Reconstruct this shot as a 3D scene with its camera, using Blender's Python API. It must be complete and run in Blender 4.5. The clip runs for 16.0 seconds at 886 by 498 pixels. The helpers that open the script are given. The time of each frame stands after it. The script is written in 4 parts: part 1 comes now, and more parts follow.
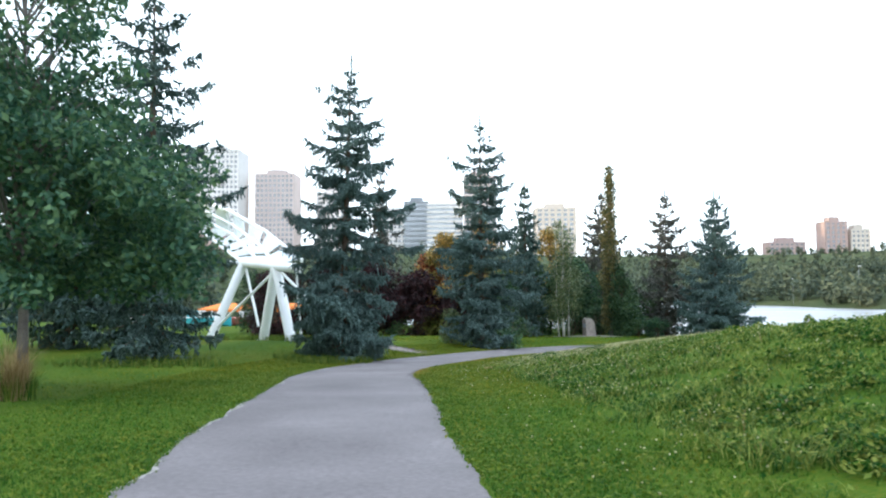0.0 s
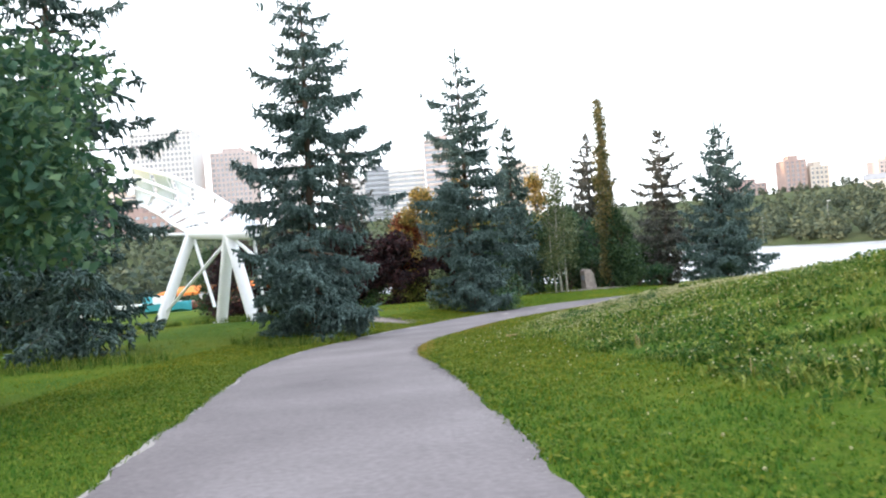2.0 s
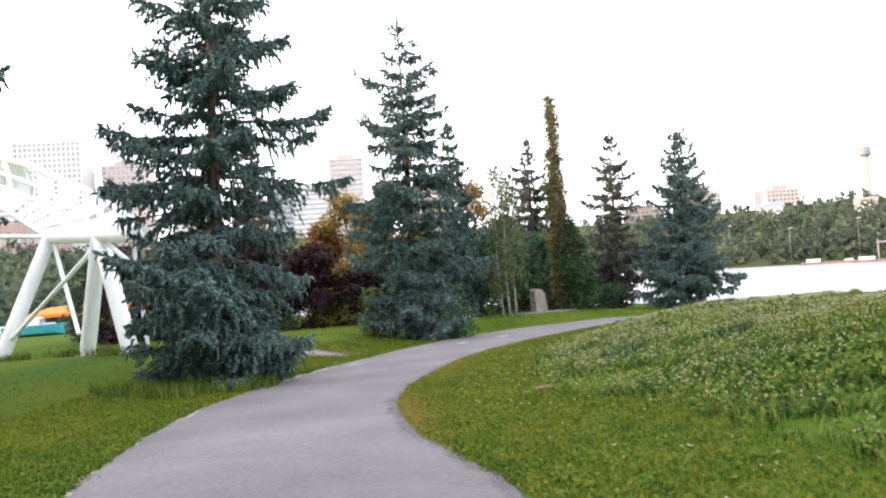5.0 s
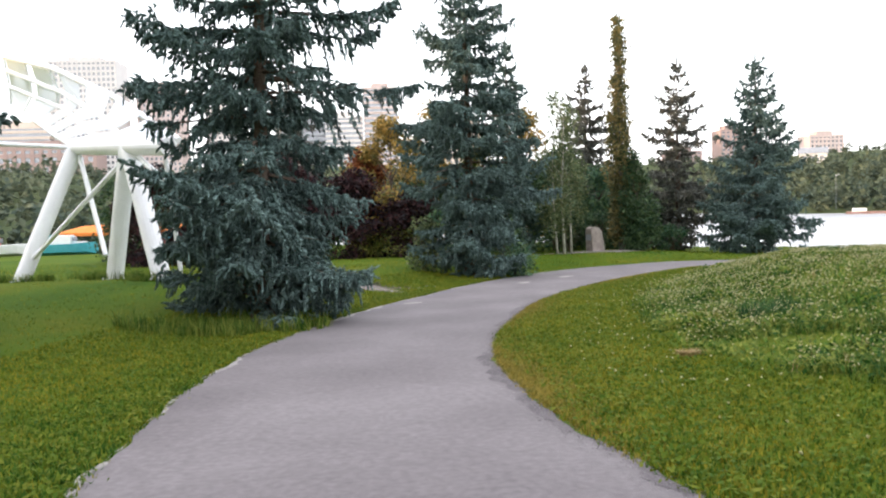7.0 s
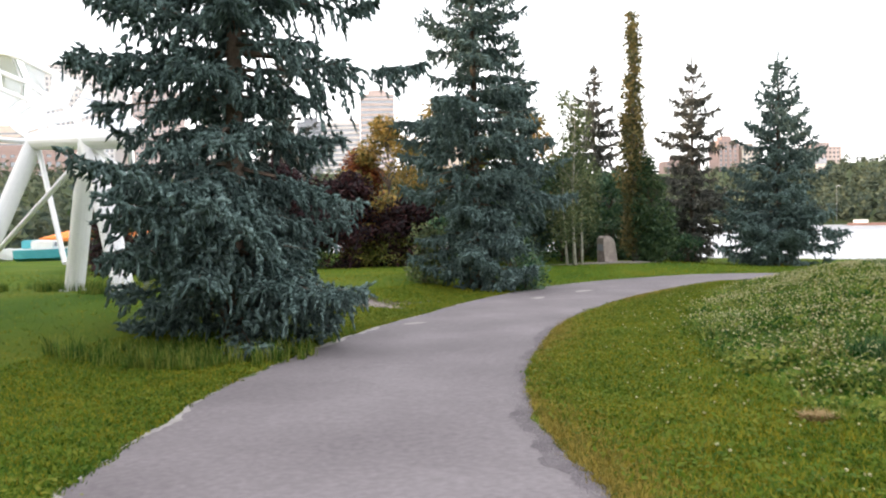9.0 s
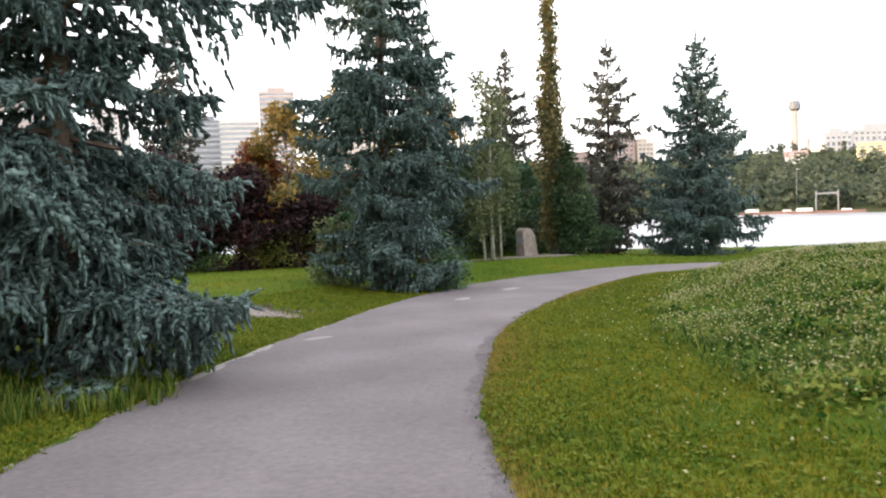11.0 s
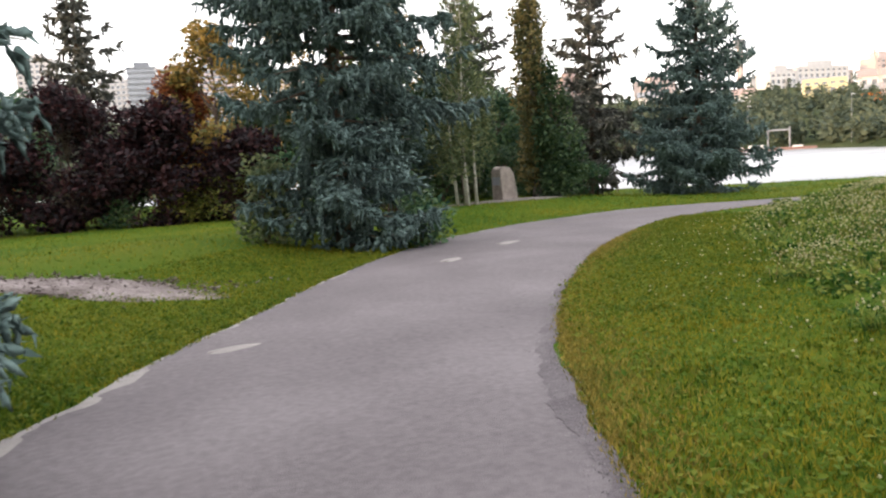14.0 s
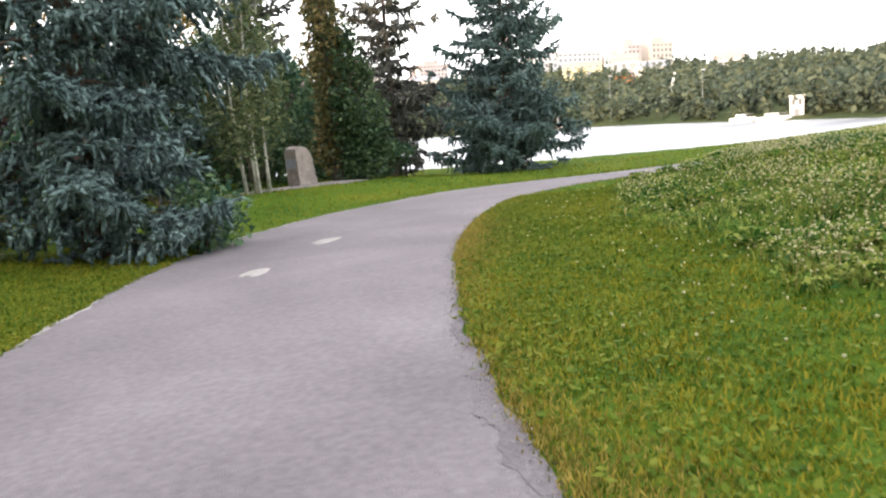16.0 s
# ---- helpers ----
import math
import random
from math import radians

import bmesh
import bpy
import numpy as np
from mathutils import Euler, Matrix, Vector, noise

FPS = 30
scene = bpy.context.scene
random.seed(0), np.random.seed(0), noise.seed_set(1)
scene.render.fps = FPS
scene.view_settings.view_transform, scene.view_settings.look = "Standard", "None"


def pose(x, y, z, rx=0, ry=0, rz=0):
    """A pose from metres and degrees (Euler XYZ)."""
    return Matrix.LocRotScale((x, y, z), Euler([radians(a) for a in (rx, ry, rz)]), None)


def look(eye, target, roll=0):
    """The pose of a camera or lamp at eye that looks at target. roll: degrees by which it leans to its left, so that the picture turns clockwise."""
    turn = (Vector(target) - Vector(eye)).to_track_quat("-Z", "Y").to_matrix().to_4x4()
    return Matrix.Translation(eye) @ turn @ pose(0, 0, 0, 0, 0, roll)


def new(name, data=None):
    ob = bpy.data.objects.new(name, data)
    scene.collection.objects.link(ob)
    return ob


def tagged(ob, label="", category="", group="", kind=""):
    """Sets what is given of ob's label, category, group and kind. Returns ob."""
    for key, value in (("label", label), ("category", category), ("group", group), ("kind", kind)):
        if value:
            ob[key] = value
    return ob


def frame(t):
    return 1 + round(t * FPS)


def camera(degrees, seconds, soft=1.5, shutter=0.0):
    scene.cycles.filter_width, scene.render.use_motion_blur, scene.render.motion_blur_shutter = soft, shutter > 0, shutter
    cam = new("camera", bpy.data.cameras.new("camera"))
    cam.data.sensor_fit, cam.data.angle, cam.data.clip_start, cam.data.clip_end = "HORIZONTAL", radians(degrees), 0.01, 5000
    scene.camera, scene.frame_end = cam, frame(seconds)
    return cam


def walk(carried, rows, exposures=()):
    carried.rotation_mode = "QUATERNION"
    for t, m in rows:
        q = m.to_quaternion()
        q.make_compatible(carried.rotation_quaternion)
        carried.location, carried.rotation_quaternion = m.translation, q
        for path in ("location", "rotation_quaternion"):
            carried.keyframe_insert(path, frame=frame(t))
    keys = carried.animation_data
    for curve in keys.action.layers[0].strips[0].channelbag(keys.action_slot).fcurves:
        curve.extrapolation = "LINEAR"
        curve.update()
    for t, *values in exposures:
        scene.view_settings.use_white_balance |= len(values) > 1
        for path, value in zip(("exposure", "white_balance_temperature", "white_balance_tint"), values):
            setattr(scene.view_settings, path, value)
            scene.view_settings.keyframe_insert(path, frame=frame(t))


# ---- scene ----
cam = camera(58.4, 16.0, soft=2.1, shutter=0.2)
PATH = [
    (0, (1.409, 1.003, 1.509), (1.360, 3.000, 1.602), -0.3),
    (0.5, (1.188, 2.374, 1.431), (1.146, 4.373, 1.444), -0.4),
    (1, (1.049, 3.862, 1.223), (1.042, 5.862, 1.245), -1.3),
    (1.5, (0.704, 5.532, 1.099), (0.752, 7.531, 1.124), -2.8),
    (2, (0.405, 6.955, 1.084), (0.440, 8.955, 1.090), -4.7),
    (2.5, (0.099, 8.398, 1.056), (0.140, 10.398, 1.026), -5.0),
    (3, (-0.144, 9.668, 0.989), (-0.071, 11.667, 0.969), -5.5),
    (3.5, (-0.386, 10.962, 1.021), (-0.291, 12.960, 1.000), -5.8),
    (4, (-0.367, 12.166, 0.995), (-0.159, 14.154, 1.038), -6.3),
    (6.3, (-1.511, 16.470, 0.763), (-1.235, 18.448, 0.777), -2.5),
    (6.5, (-1.506, 16.705, 0.784), (-1.272, 18.689, 0.727), -2.1),
    (7, (-1.490, 17.226, 0.769), (-1.290, 19.211, 0.649), -1.8),
    (7.5, (-1.498, 17.844, 0.738), (-1.295, 19.827, 0.604), -1.4),
    (8, (-1.499, 18.517, 0.738), (-1.292, 20.501, 0.618), -1.7),
    (8.5, (-1.486, 19.218, 0.709), (-1.273, 21.203, 0.600), -1.5),
    (9, (-1.451, 19.958, 0.676), (-1.240, 21.944, 0.576), -1.3),
    (9.5, (-1.391, 20.771, 0.626), (-1.152, 22.755, 0.534), -2.2),
    (10, (-1.273, 21.451, 0.598), (-0.936, 23.420, 0.494), -2.2),
    (10.2, (-1.287, 21.736, 0.567), (-0.911, 23.697, 0.453), -2.0),
    (12.3, (-0.921, 25.729, 0.137), (-0.415, 27.663, 0.073), -3.8),
    (12.5, (-0.911, 26.106, 0.085), (-0.397, 28.038, 0.032), -4.1),
    (13, (-0.780, 26.855, 0.104), (-0.282, 28.787, -0.032), -4.0),
    (13.5, (-0.629, 27.722, 0.136), (-0.146, 29.650, -0.084), -3.8),
    (14, (-0.480, 28.501, 0.096), (0.078, 30.405, -0.158), -3.6),
    (14.5, (-0.283, 29.449, 0.043), (0.485, 31.276, -0.229), -4.1),
    (15, (-0.054, 30.380, -0.023), (0.846, 32.140, -0.329), -4.8),
    (15.5, (0.123, 31.385, -0.081), (1.061, 33.115, -0.435), -4.9),
    (16, (0.455, 32.352, -0.166), (1.495, 34.028, -0.495), -4.5),
]
walk(cam, [(t, look(eye, target, roll)) for t, eye, target, roll in PATH],
     exposures=[(0, 0.18, 5400, 1), (1, 0.3, 5650, 4), (3, 0.44, 5950, 9), (6.5, 0.33, 6120, 10), (7.5, 0.22, 6200, 10), (9, 0.24, 6280, 11), (12.5, 0.17, 6400, 11), (14.5, 0.12, 6450, 12), (16, 0.56, 6300, 11)])

# ---- light: hazy evening sky and a low warm sun ----
SUN_AZ, SUN_EL = radians(-97), radians(6.0)      # azimuth from +y towards +x
world = bpy.data.worlds.new("evening_sky")
scene.world = world
world.use_nodes = True
wn, wl = world.node_tree.nodes, world.node_tree.links
wn.clear()
sky = wn.new("ShaderNodeTexSky")
sky.sky_type, sky.sun_disc = "NISHITA", False
sky.sun_elevation, sky.sun_rotation = SUN_EL, SUN_AZ
sky.air_density, sky.dust_density, sky.ozone_density = 1.0, 3.0, 1.0
bg_sky, bg_haze, add, wout = wn.new("ShaderNodeBackground"), wn.new("ShaderNodeBackground"), wn.new("ShaderNodeAddShader"), wn.new("ShaderNodeOutputWorld")
bg_sky.inputs["Strength"].default_value = 0.1
bg_haze.inputs["Color"].default_value = (1.0, 0.975, 0.98, 1)   # thin bright cloud over the whole sky
bg_haze.inputs["Strength"].default_value = 1.9
wl.new(sky.outputs[0], bg_sky.inputs[0])
wl.new(bg_sky.outputs[0], add.inputs[0])
wl.new(bg_haze.outputs[0], add.inputs[1])
wl.new(add.outputs[0], wout.inputs[0])
sun = new("sun", bpy.data.lights.new("sun", "SUN"))
sun.data.energy, sun.data.angle, sun.data.color = 3.6, radians(1.0), (1.0, 0.70, 0.42)
to_sun = Vector((math.sin(SUN_AZ) * math.cos(SUN_EL), math.cos(SUN_AZ) * math.cos(SUN_EL), math.sin(SUN_EL)))
sun.matrix_world = Matrix.Translation((-40, 0, 60)) @ to_sun.to_track_quat("Z", "Y").to_matrix().to_4x4()

# ---- materials ----
def material(name, colours, scale=4.0, detail=6.0, rough=0.85, bump=0.0, bump_scale=40.0, metal=0.0, island=0.0, translucent=0.0, spec=0.3, coords="Object", obj_random=0.0, fine=None):
    """A mottled surface: colours along two scales of noise, relief, and a random shade per island or object."""
    m = bpy.data.materials.new(name)
    m.use_nodes = True
    n, l = m.node_tree.nodes, m.node_tree.links
    b = n["Principled BSDF"]
    b.inputs["Roughness"].default_value = rough
    b.inputs["Metallic"].default_value = metal
    b.inputs["Specular IOR Level"].default_value = spec
    tc = n.new("ShaderNodeTexCoord")
    tex = n.new("ShaderNodeTexNoise")
    tex.inputs["Scale"].default_value, tex.inputs["Detail"].default_value = scale, detail
    l.new(tc.outputs[coords], tex.inputs["Vector"])
    fac = tex.outputs["Fac"]
    second = n.new("ShaderNodeTexNoise")
    second.inputs["Scale"].default_value, second.inputs["Detail"].default_value = fine or scale * 9.0, 4.0
    l.new(tc.outputs[coords], second.inputs["Vector"])
    mix = n.new("ShaderNodeMath")
    mix.operation = "MULTIPLY_ADD"
    l.new(second.outputs["Fac"], mix.inputs[0])
    mix.inputs[1].default_value = 0.45
    half = n.new("ShaderNodeMath")
    half.operation = "MULTIPLY"
    half.inputs[1].default_value = 0.55
    l.new(fac, half.inputs[0])
    l.new(half.outputs[0], mix.inputs[2])
    fac = mix.outputs[0]
    if island or obj_random:
        if island:
            src = n.new("ShaderNodeNewGeometry").outputs["Random Per Island"]
        else:
            src = n.new("ShaderNodeObjectInfo").outputs["Random"]
        sh = n.new("ShaderNodeMath")
        sh.operation = "MULTIPLY_ADD"
        l.new(src, sh.inputs[0])
        sh.inputs[1].default_value = island or obj_random
        l.new(fac, sh.inputs[2])
        off = n.new("ShaderNodeMath")
        off.operation = "SUBTRACT"
        off.inputs[1].default_value = (island or obj_random) / 2
        l.new(sh.outputs[0], off.inputs[0])
        fac = off.outputs[0]
    ramp = n.new("ShaderNodeValToRGB")
    e = ramp.color_ramp.elements
    while len(e) < len(colours):
        e.new(0.5)
    for k, c in enumerate(colours):
        e[k].position = 0.33 + 0.34 * k / max(1, len(colours) - 1)
        e[k].color = (*c, 1)
    l.new(fac, ramp.inputs[0])
    l.new(ramp.outputs[0], b.inputs["Base Color"])
    if bump:
        bt = n.new("ShaderNodeTexNoise")
        bt.inputs["Scale"].default_value, bt.inputs["Detail"].default_value = bump_scale, 5.0
        l.new(tc.outputs[coords], bt.inputs["Vector"])
        bp = n.new("ShaderNodeBump")
        bp.inputs["Strength"].default_value, bp.inputs["Distance"].default_value = bump, 0.02
        l.new(bt.outputs["Fac"], bp.inputs["Height"])
        l.new(bp.outputs[0], b.inputs["Normal"])
    if translucent:
        t = n.new("ShaderNodeBsdfTranslucent")
        l.new(ramp.outputs[0], t.inputs[0])
        mx = n.new("ShaderNodeMixShader")
        mx.inputs[0].default_value = translucent
        l.new(b.outputs[0], mx.inputs[1])
        l.new(t.outputs[0], mx.inputs[2])
        l.new(mx.outputs[0], n["Material Output"].inputs["Surface"])
    return m


GROUND = material("turf", [(0.03, 0.07, 0.008), (0.066, 0.112, 0.01), (0.125, 0.127, 0.013)], 0.35, 8, 0.95, 1.0, 45, fine=22.0, spec=0.05)
SCRUB = material("bank_scrub", [(0.035, 0.05, 0.022), (0.06, 0.078, 0.034), (0.10, 0.105, 0.05)], 0.05, 8, 0.95, 0.6, 3, fine=0.6, spec=0.05)
ASPHALT = material("worn_asphalt", [(0.127, 0.1125, 0.117), (0.171, 0.152, 0.157), (0.221, 0.199, 0.205)], 0.55, 9, 0.9, 0.5, 110, fine=17.0)
GRAVEL = material("gravel", [(0.10, 0.092, 0.096), (0.2, 0.185, 0.19), (0.36, 0.34, 0.335)], 12, 8, 0.95, 0.8, 60, island=0.5)
DUST = material("pale_dust", [(0.26, 0.24, 0.23), (0.38, 0.355, 0.33)], 6, 8, 0.95, 0.4, 90)
LAWN_FRESH = material("fresh_lawn_blades", [(0.026, 0.085, 0.01), (0.07, 0.152, 0.016), (0.155, 0.212, 0.03)], 0.30, 4, 0.7, island=0.45, translucent=0.3, spec=0.1, fine=3.0)
CLOVER_LEAF = material("clover_leaf", [(0.05, 0.1, 0.01), (0.105, 0.152, 0.014), (0.18, 0.195, 0.026)], 0.5, 4, 0.7, island=0.3, translucent=0.3, spec=0.1, fine=3.0)
LAWN = material("lawn_blades", [(0.036, 0.084, 0.007), (0.113, 0.155, 0.011), (0.262, 0.226, 0.021)], 0.30, 4, 0.7, island=0.48, translucent=0.3, spec=0.1, fine=3.0)
MEADOW = material("meadow_blades", [(0.022, 0.07, 0.01), (0.08, 0.153, 0.018), (0.23, 0.255, 0.05)], 0.4, 4, 0.7, island=0.6, translucent=0.3, spec=0.12, fine=3.0)
TUFT = material("dark_tuft_blades", [(0.018, 0.055, 0.02), (0.04, 0.1, 0.03), (0.09, 0.16, 0.05)], 0.8, 4, 0.7, island=0.6, translucent=0.3, spec=0.12, fine=5.0)
STRAW = material("straw", [(0.25, 0.17, 0.07), (0.42, 0.31, 0.15)], 3, 4, 0.8, island=0.5, translucent=0.2)
CLOVER = material("clover_flower", [(0.4, 0.37, 0.17), (0.66, 0.61, 0.38)], 30, 2, 0.8, island=0.4, translucent=0.2)
NEEDLE_BLUE = material("blue_spruce_needles", [(0.06, 0.096, 0.088), (0.1, 0.15, 0.138), (0.163, 0.23, 0.213)], 1.2, 6, 0.75, island=0.28, fine=16.0, spec=0.15)
NEEDLE_GREEN = material("spruce_needles", [(0.045, 0.076, 0.069), (0.078, 0.12, 0.108), (0.138, 0.19, 0.17)], 1.2, 6, 0.75, island=0.28, fine=16.0, spec=0.15)
NEEDLE_BROWN = material("thin_spruce_needles", [(0.068, 0.073, 0.064), (0.112, 0.116, 0.1), (0.18, 0.168, 0.138)], 1.2, 6, 0.8, island=0.28, fine=16.0, spec=0.15)
BARK = material("bark", [(0.05, 0.036, 0.028), (0.11, 0.08, 0.06), (0.17, 0.13, 0.1)], 5, 8, 0.95, 0.9, 25)
BARK_GREY = material("grey_bark", [(0.1, 0.085, 0.075), (0.17, 0.145, 0.13), (0.24, 0.21, 0.19)], 5, 8, 0.95, 0.9, 25)
BARE = material("bare_earth", [(0.06, 0.046, 0.038), (0.18, 0.148, 0.138), (0.33, 0.285, 0.275)], 2.2, 8, 0.95, 1.0, 22, island=0.25)
DIRT = material("dirt_strip", [(0.095, 0.083, 0.089), (0.135, 0.119, 0.125), (0.185, 0.166, 0.171)], 3, 8, 0.95, 0.9, 60)
DRY = material("dry_grass", [(0.12, 0.115, 0.014), (0.23, 0.175, 0.026), (0.34, 0.25, 0.05)], 2, 4, 0.8, island=0.6, translucent=0.25)
BIRCH_BARK = material("birch_bark", [(0.12, 0.11, 0.09), (0.42, 0.4, 0.34), (0.5, 0.48, 0.43)], 7, 6, 0.8, 0.3, 30)
LEAF = material("green_leaves", [(0.032, 0.082, 0.048), (0.062, 0.13, 0.066), (0.115, 0.185, 0.075)], 0.7, 4, 0.6, island=0.5, translucent=0.3)
# Poplar tones warmed all over to stand in for gold sunlight on the leaves.
LEAF_POPLAR = material("poplar_leaves", [(0.08, 0.092, 0.04), (0.15, 0.145, 0.058), (0.28, 0.215, 0.08)], 0.5, 4, 0.6, island=0.7, translucent=0.35)
LEAF_DARK = material("dark_shrub_leaves", [(0.02, 0.048, 0.022), (0.042, 0.082, 0.034), (0.08, 0.122, 0.045)], 0.9, 4, 0.65, island=0.6, translucent=0.25)
LEAF_BIRCH = material("birch_leaves", [(0.065, 0.095, 0.045), (0.12, 0.155, 0.07), (0.2, 0.22, 0.1)], 0.9, 4, 0.6, island=0.6, translucent=0.35)
# Yellow-orange leaf tones carry part of the low sun's gold in the colour.
LEAF_SUN_GOLD = material("sun_gold_leaves", [(0.105, 0.1, 0.03), (0.25, 0.18, 0.045), (0.42, 0.27, 0.07)], 0.8, 4, 0.6, island=0.6, translucent=0.35)
LEAF_RUST = material("rust_leaves", [(0.10, 0.03, 0.018), (0.22, 0.065, 0.025), (0.36, 0.12, 0.035)], 0.8, 4, 0.6, island=0.6, translucent=0.35)
LEAF_PURPLE = material("purple_leaves", [(0.011, 0.006, 0.009), (0.023, 0.011, 0.015), (0.058, 0.02, 0.021)], 0.8, 4, 0.6, island=0.6, translucent=0.25)
LEAF_YELLOWGREEN = material("yellow_green_leaves", [(0.06, 0.075, 0.015), (0.13, 0.14, 0.03), (0.24, 0.22, 0.05)], 0.8, 4, 0.6, island=0.6, translucent=0.3)
FOREST = material("bank_forest", [(0.05, 0.072, 0.052), (0.082, 0.105, 0.068), (0.13, 0.148, 0.088)], 0.03, 4, 0.8, island=0.5, translucent=0.2, fine=0.25)
WHITE_STEEL = material("white_painted_steel", [(0.78, 0.78, 0.8), (0.86, 0.86, 0.87)], 1.5, 6, 0.35, 0.05, 20, spec=0.5)
STONE = material("rough_granite", [(0.15, 0.125, 0.11), (0.27, 0.23, 0.2), (0.36, 0.31, 0.28)], 5, 8, 0.85, 0.6, 50)
MULCH = material("mulch", [(0.10, 0.085, 0.075), (0.2, 0.18, 0.165), (0.28, 0.25, 0.23)], 8, 8, 0.95, 0.8, 50)
CONCRETE = material("pale_concrete", [(0.6, 0.57, 0.55), (0.74, 0.71, 0.69)], 0.05, 5, 0.85)
PINK_STONE = material("pink_stone", [(0.55, 0.44, 0.4), (0.68, 0.56, 0.52)], 0.05, 5, 0.8)
BRICK = material("brick_red", [(0.36, 0.26, 0.235), (0.45, 0.34, 0.31)], 0.08, 5, 0.85)
TAN = material("tan_stone", [(0.6, 0.51, 0.43), (0.7, 0.61, 0.52)], 0.05, 5, 0.85)
PALE_YELLOW = material("pale_yellow_render", [(0.6, 0.54, 0.34), (0.7, 0.64, 0.42)], 0.1, 5, 0.85)
DARK_GLASS = material("dark_window_glass", [(0.16, 0.165, 0.18), (0.26, 0.265, 0.28)], 0.2, 3, 0.12, spec=0.6)
# Pale, half-metallic glass tone stands in for haze in front of the far towers.
TOWER_GLASS = material("haze_pale_tower_glass", [(0.3, 0.31, 0.33), (0.4, 0.41, 0.43)], 0.2, 3, 0.25, metal=0.6, spec=0.6)
GREY_METAL = material("grey_metal", [(0.22, 0.23, 0.25), (0.32, 0.33, 0.35)], 0.5, 4, 0.5)
RUST_DECK = material("rusty_deck", [(0.2, 0.12, 0.1), (0.3, 0.19, 0.165)], 0.8, 5, 0.8)
RED_PAINT = material("red_paint", [(0.4, 0.1, 0.08), (0.52, 0.17, 0.14)], 2, 4, 0.5)
TEAL_PAINT = material("teal_paint", [(0.06, 0.32, 0.4), (0.1, 0.42, 0.5)], 2, 4, 0.5)
ORANGE_CLOTH = material("orange_canvas", [(0.6, 0.17, 0.03), (0.75, 0.26, 0.06)], 2, 4, 0.8, 0.3, 8)
YELLOW_PAINT = material("yellow_paint", [(0.6, 0.4, 0.05), (0.7, 0.5, 0.1)], 2, 4, 0.5)
WHITE_PAINT = material("white_paint", [(0.68, 0.68, 0.68), (0.8, 0.8, 0.8)], 2, 4, 0.5)

PANEL = bpy.data.materials.new("roof_glazing")
PANEL.use_nodes = True
_b = PANEL.node_tree.nodes["Principled BSDF"]
_b.inputs["Base Color"].default_value, _b.inputs["Roughness"].default_value = (0.8, 0.83, 0.86, 1), 0.2
_b.inputs["Transmission Weight"].default_value = 0.4
_b.inputs["IOR"].default_value = 1.1

WATER = bpy.data.materials.new("river_water")
WATER.use_nodes = True
_n, _l = WATER.node_tree.nodes, WATER.node_tree.links
_b = _n["Principled BSDF"]
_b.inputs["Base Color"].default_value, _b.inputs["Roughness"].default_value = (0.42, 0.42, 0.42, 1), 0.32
_b.inputs["IOR"].default_value = 1.33
_tc, _mp, _w, _w2, _bp = _n.new("ShaderNodeTexCoord"), _n.new("ShaderNodeMapping"), _n.new("ShaderNodeTexNoise"), _n.new("ShaderNodeTexNoise"), _n.new("ShaderNodeBump")
_mp.inputs["Scale"].default_value = (0.05, 0.3, 1.0)
_mp.inputs["Rotation"].default_value = (0, 0, radians(-55))
_w.inputs["Scale"].default_value, _w.inputs["Detail"].default_value = 1.0, 6.0
_bp.inputs["Strength"].default_value, _bp.inputs["Distance"].default_value = 0.6, 0.8
_l.new(_tc.outputs["Object"], _mp.inputs[0])
_l.new(_mp.outputs[0], _w.inputs["Vector"])
_l.new(_w.outputs["Fac"], _bp.inputs["Height"])
_l.new(_bp.outputs[0], _b.inputs["Normal"])
# Pale sky sheen and greyer ripple bands painted into the water's base colour.
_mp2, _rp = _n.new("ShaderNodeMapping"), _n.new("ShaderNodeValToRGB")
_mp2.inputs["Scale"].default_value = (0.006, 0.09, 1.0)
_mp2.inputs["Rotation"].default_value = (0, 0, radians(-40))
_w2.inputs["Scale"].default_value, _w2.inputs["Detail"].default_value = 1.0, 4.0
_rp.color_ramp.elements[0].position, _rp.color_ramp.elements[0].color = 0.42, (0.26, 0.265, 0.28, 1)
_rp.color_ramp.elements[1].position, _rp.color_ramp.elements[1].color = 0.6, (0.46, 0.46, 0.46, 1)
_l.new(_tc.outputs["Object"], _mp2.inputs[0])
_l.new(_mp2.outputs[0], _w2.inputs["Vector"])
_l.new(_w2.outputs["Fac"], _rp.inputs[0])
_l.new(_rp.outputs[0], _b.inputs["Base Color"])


# ---- mesh helpers ----
def obj(name, verts, faces, mat, parent=None, label="", smooth=False):
    """One mesh object from vertex and face lists or arrays."""
    me = bpy.data.meshes.new(name)
    if isinstance(faces, np.ndarray):
        v, f = np.asarray(verts, np.float32).reshape(-1, 3), faces.astype(np.int32)
        k = f.shape[1]
        me.vertices.add(len(v))
        me.vertices.foreach_set("co", v.ravel())
        me.loops.add(f.size)
        me.loops.foreach_set("vertex_index", f.ravel())
        me.polygons.add(len(f))
        me.polygons.foreach_set("loop_start", np.arange(0, f.size, k, dtype=np.int32))
        me.update(calc_edges=True)
    else:
        me.from_pydata([tuple(p) for p in verts], [], faces)
    if smooth:
        me.polygons.foreach_set("use_smooth", [True] * len(me.polygons))
    me.materials.append(mat)
    ob = new(name, me)
    if parent:
        ob.parent = parent
    if label:
        ob["label"] = label
    return ob


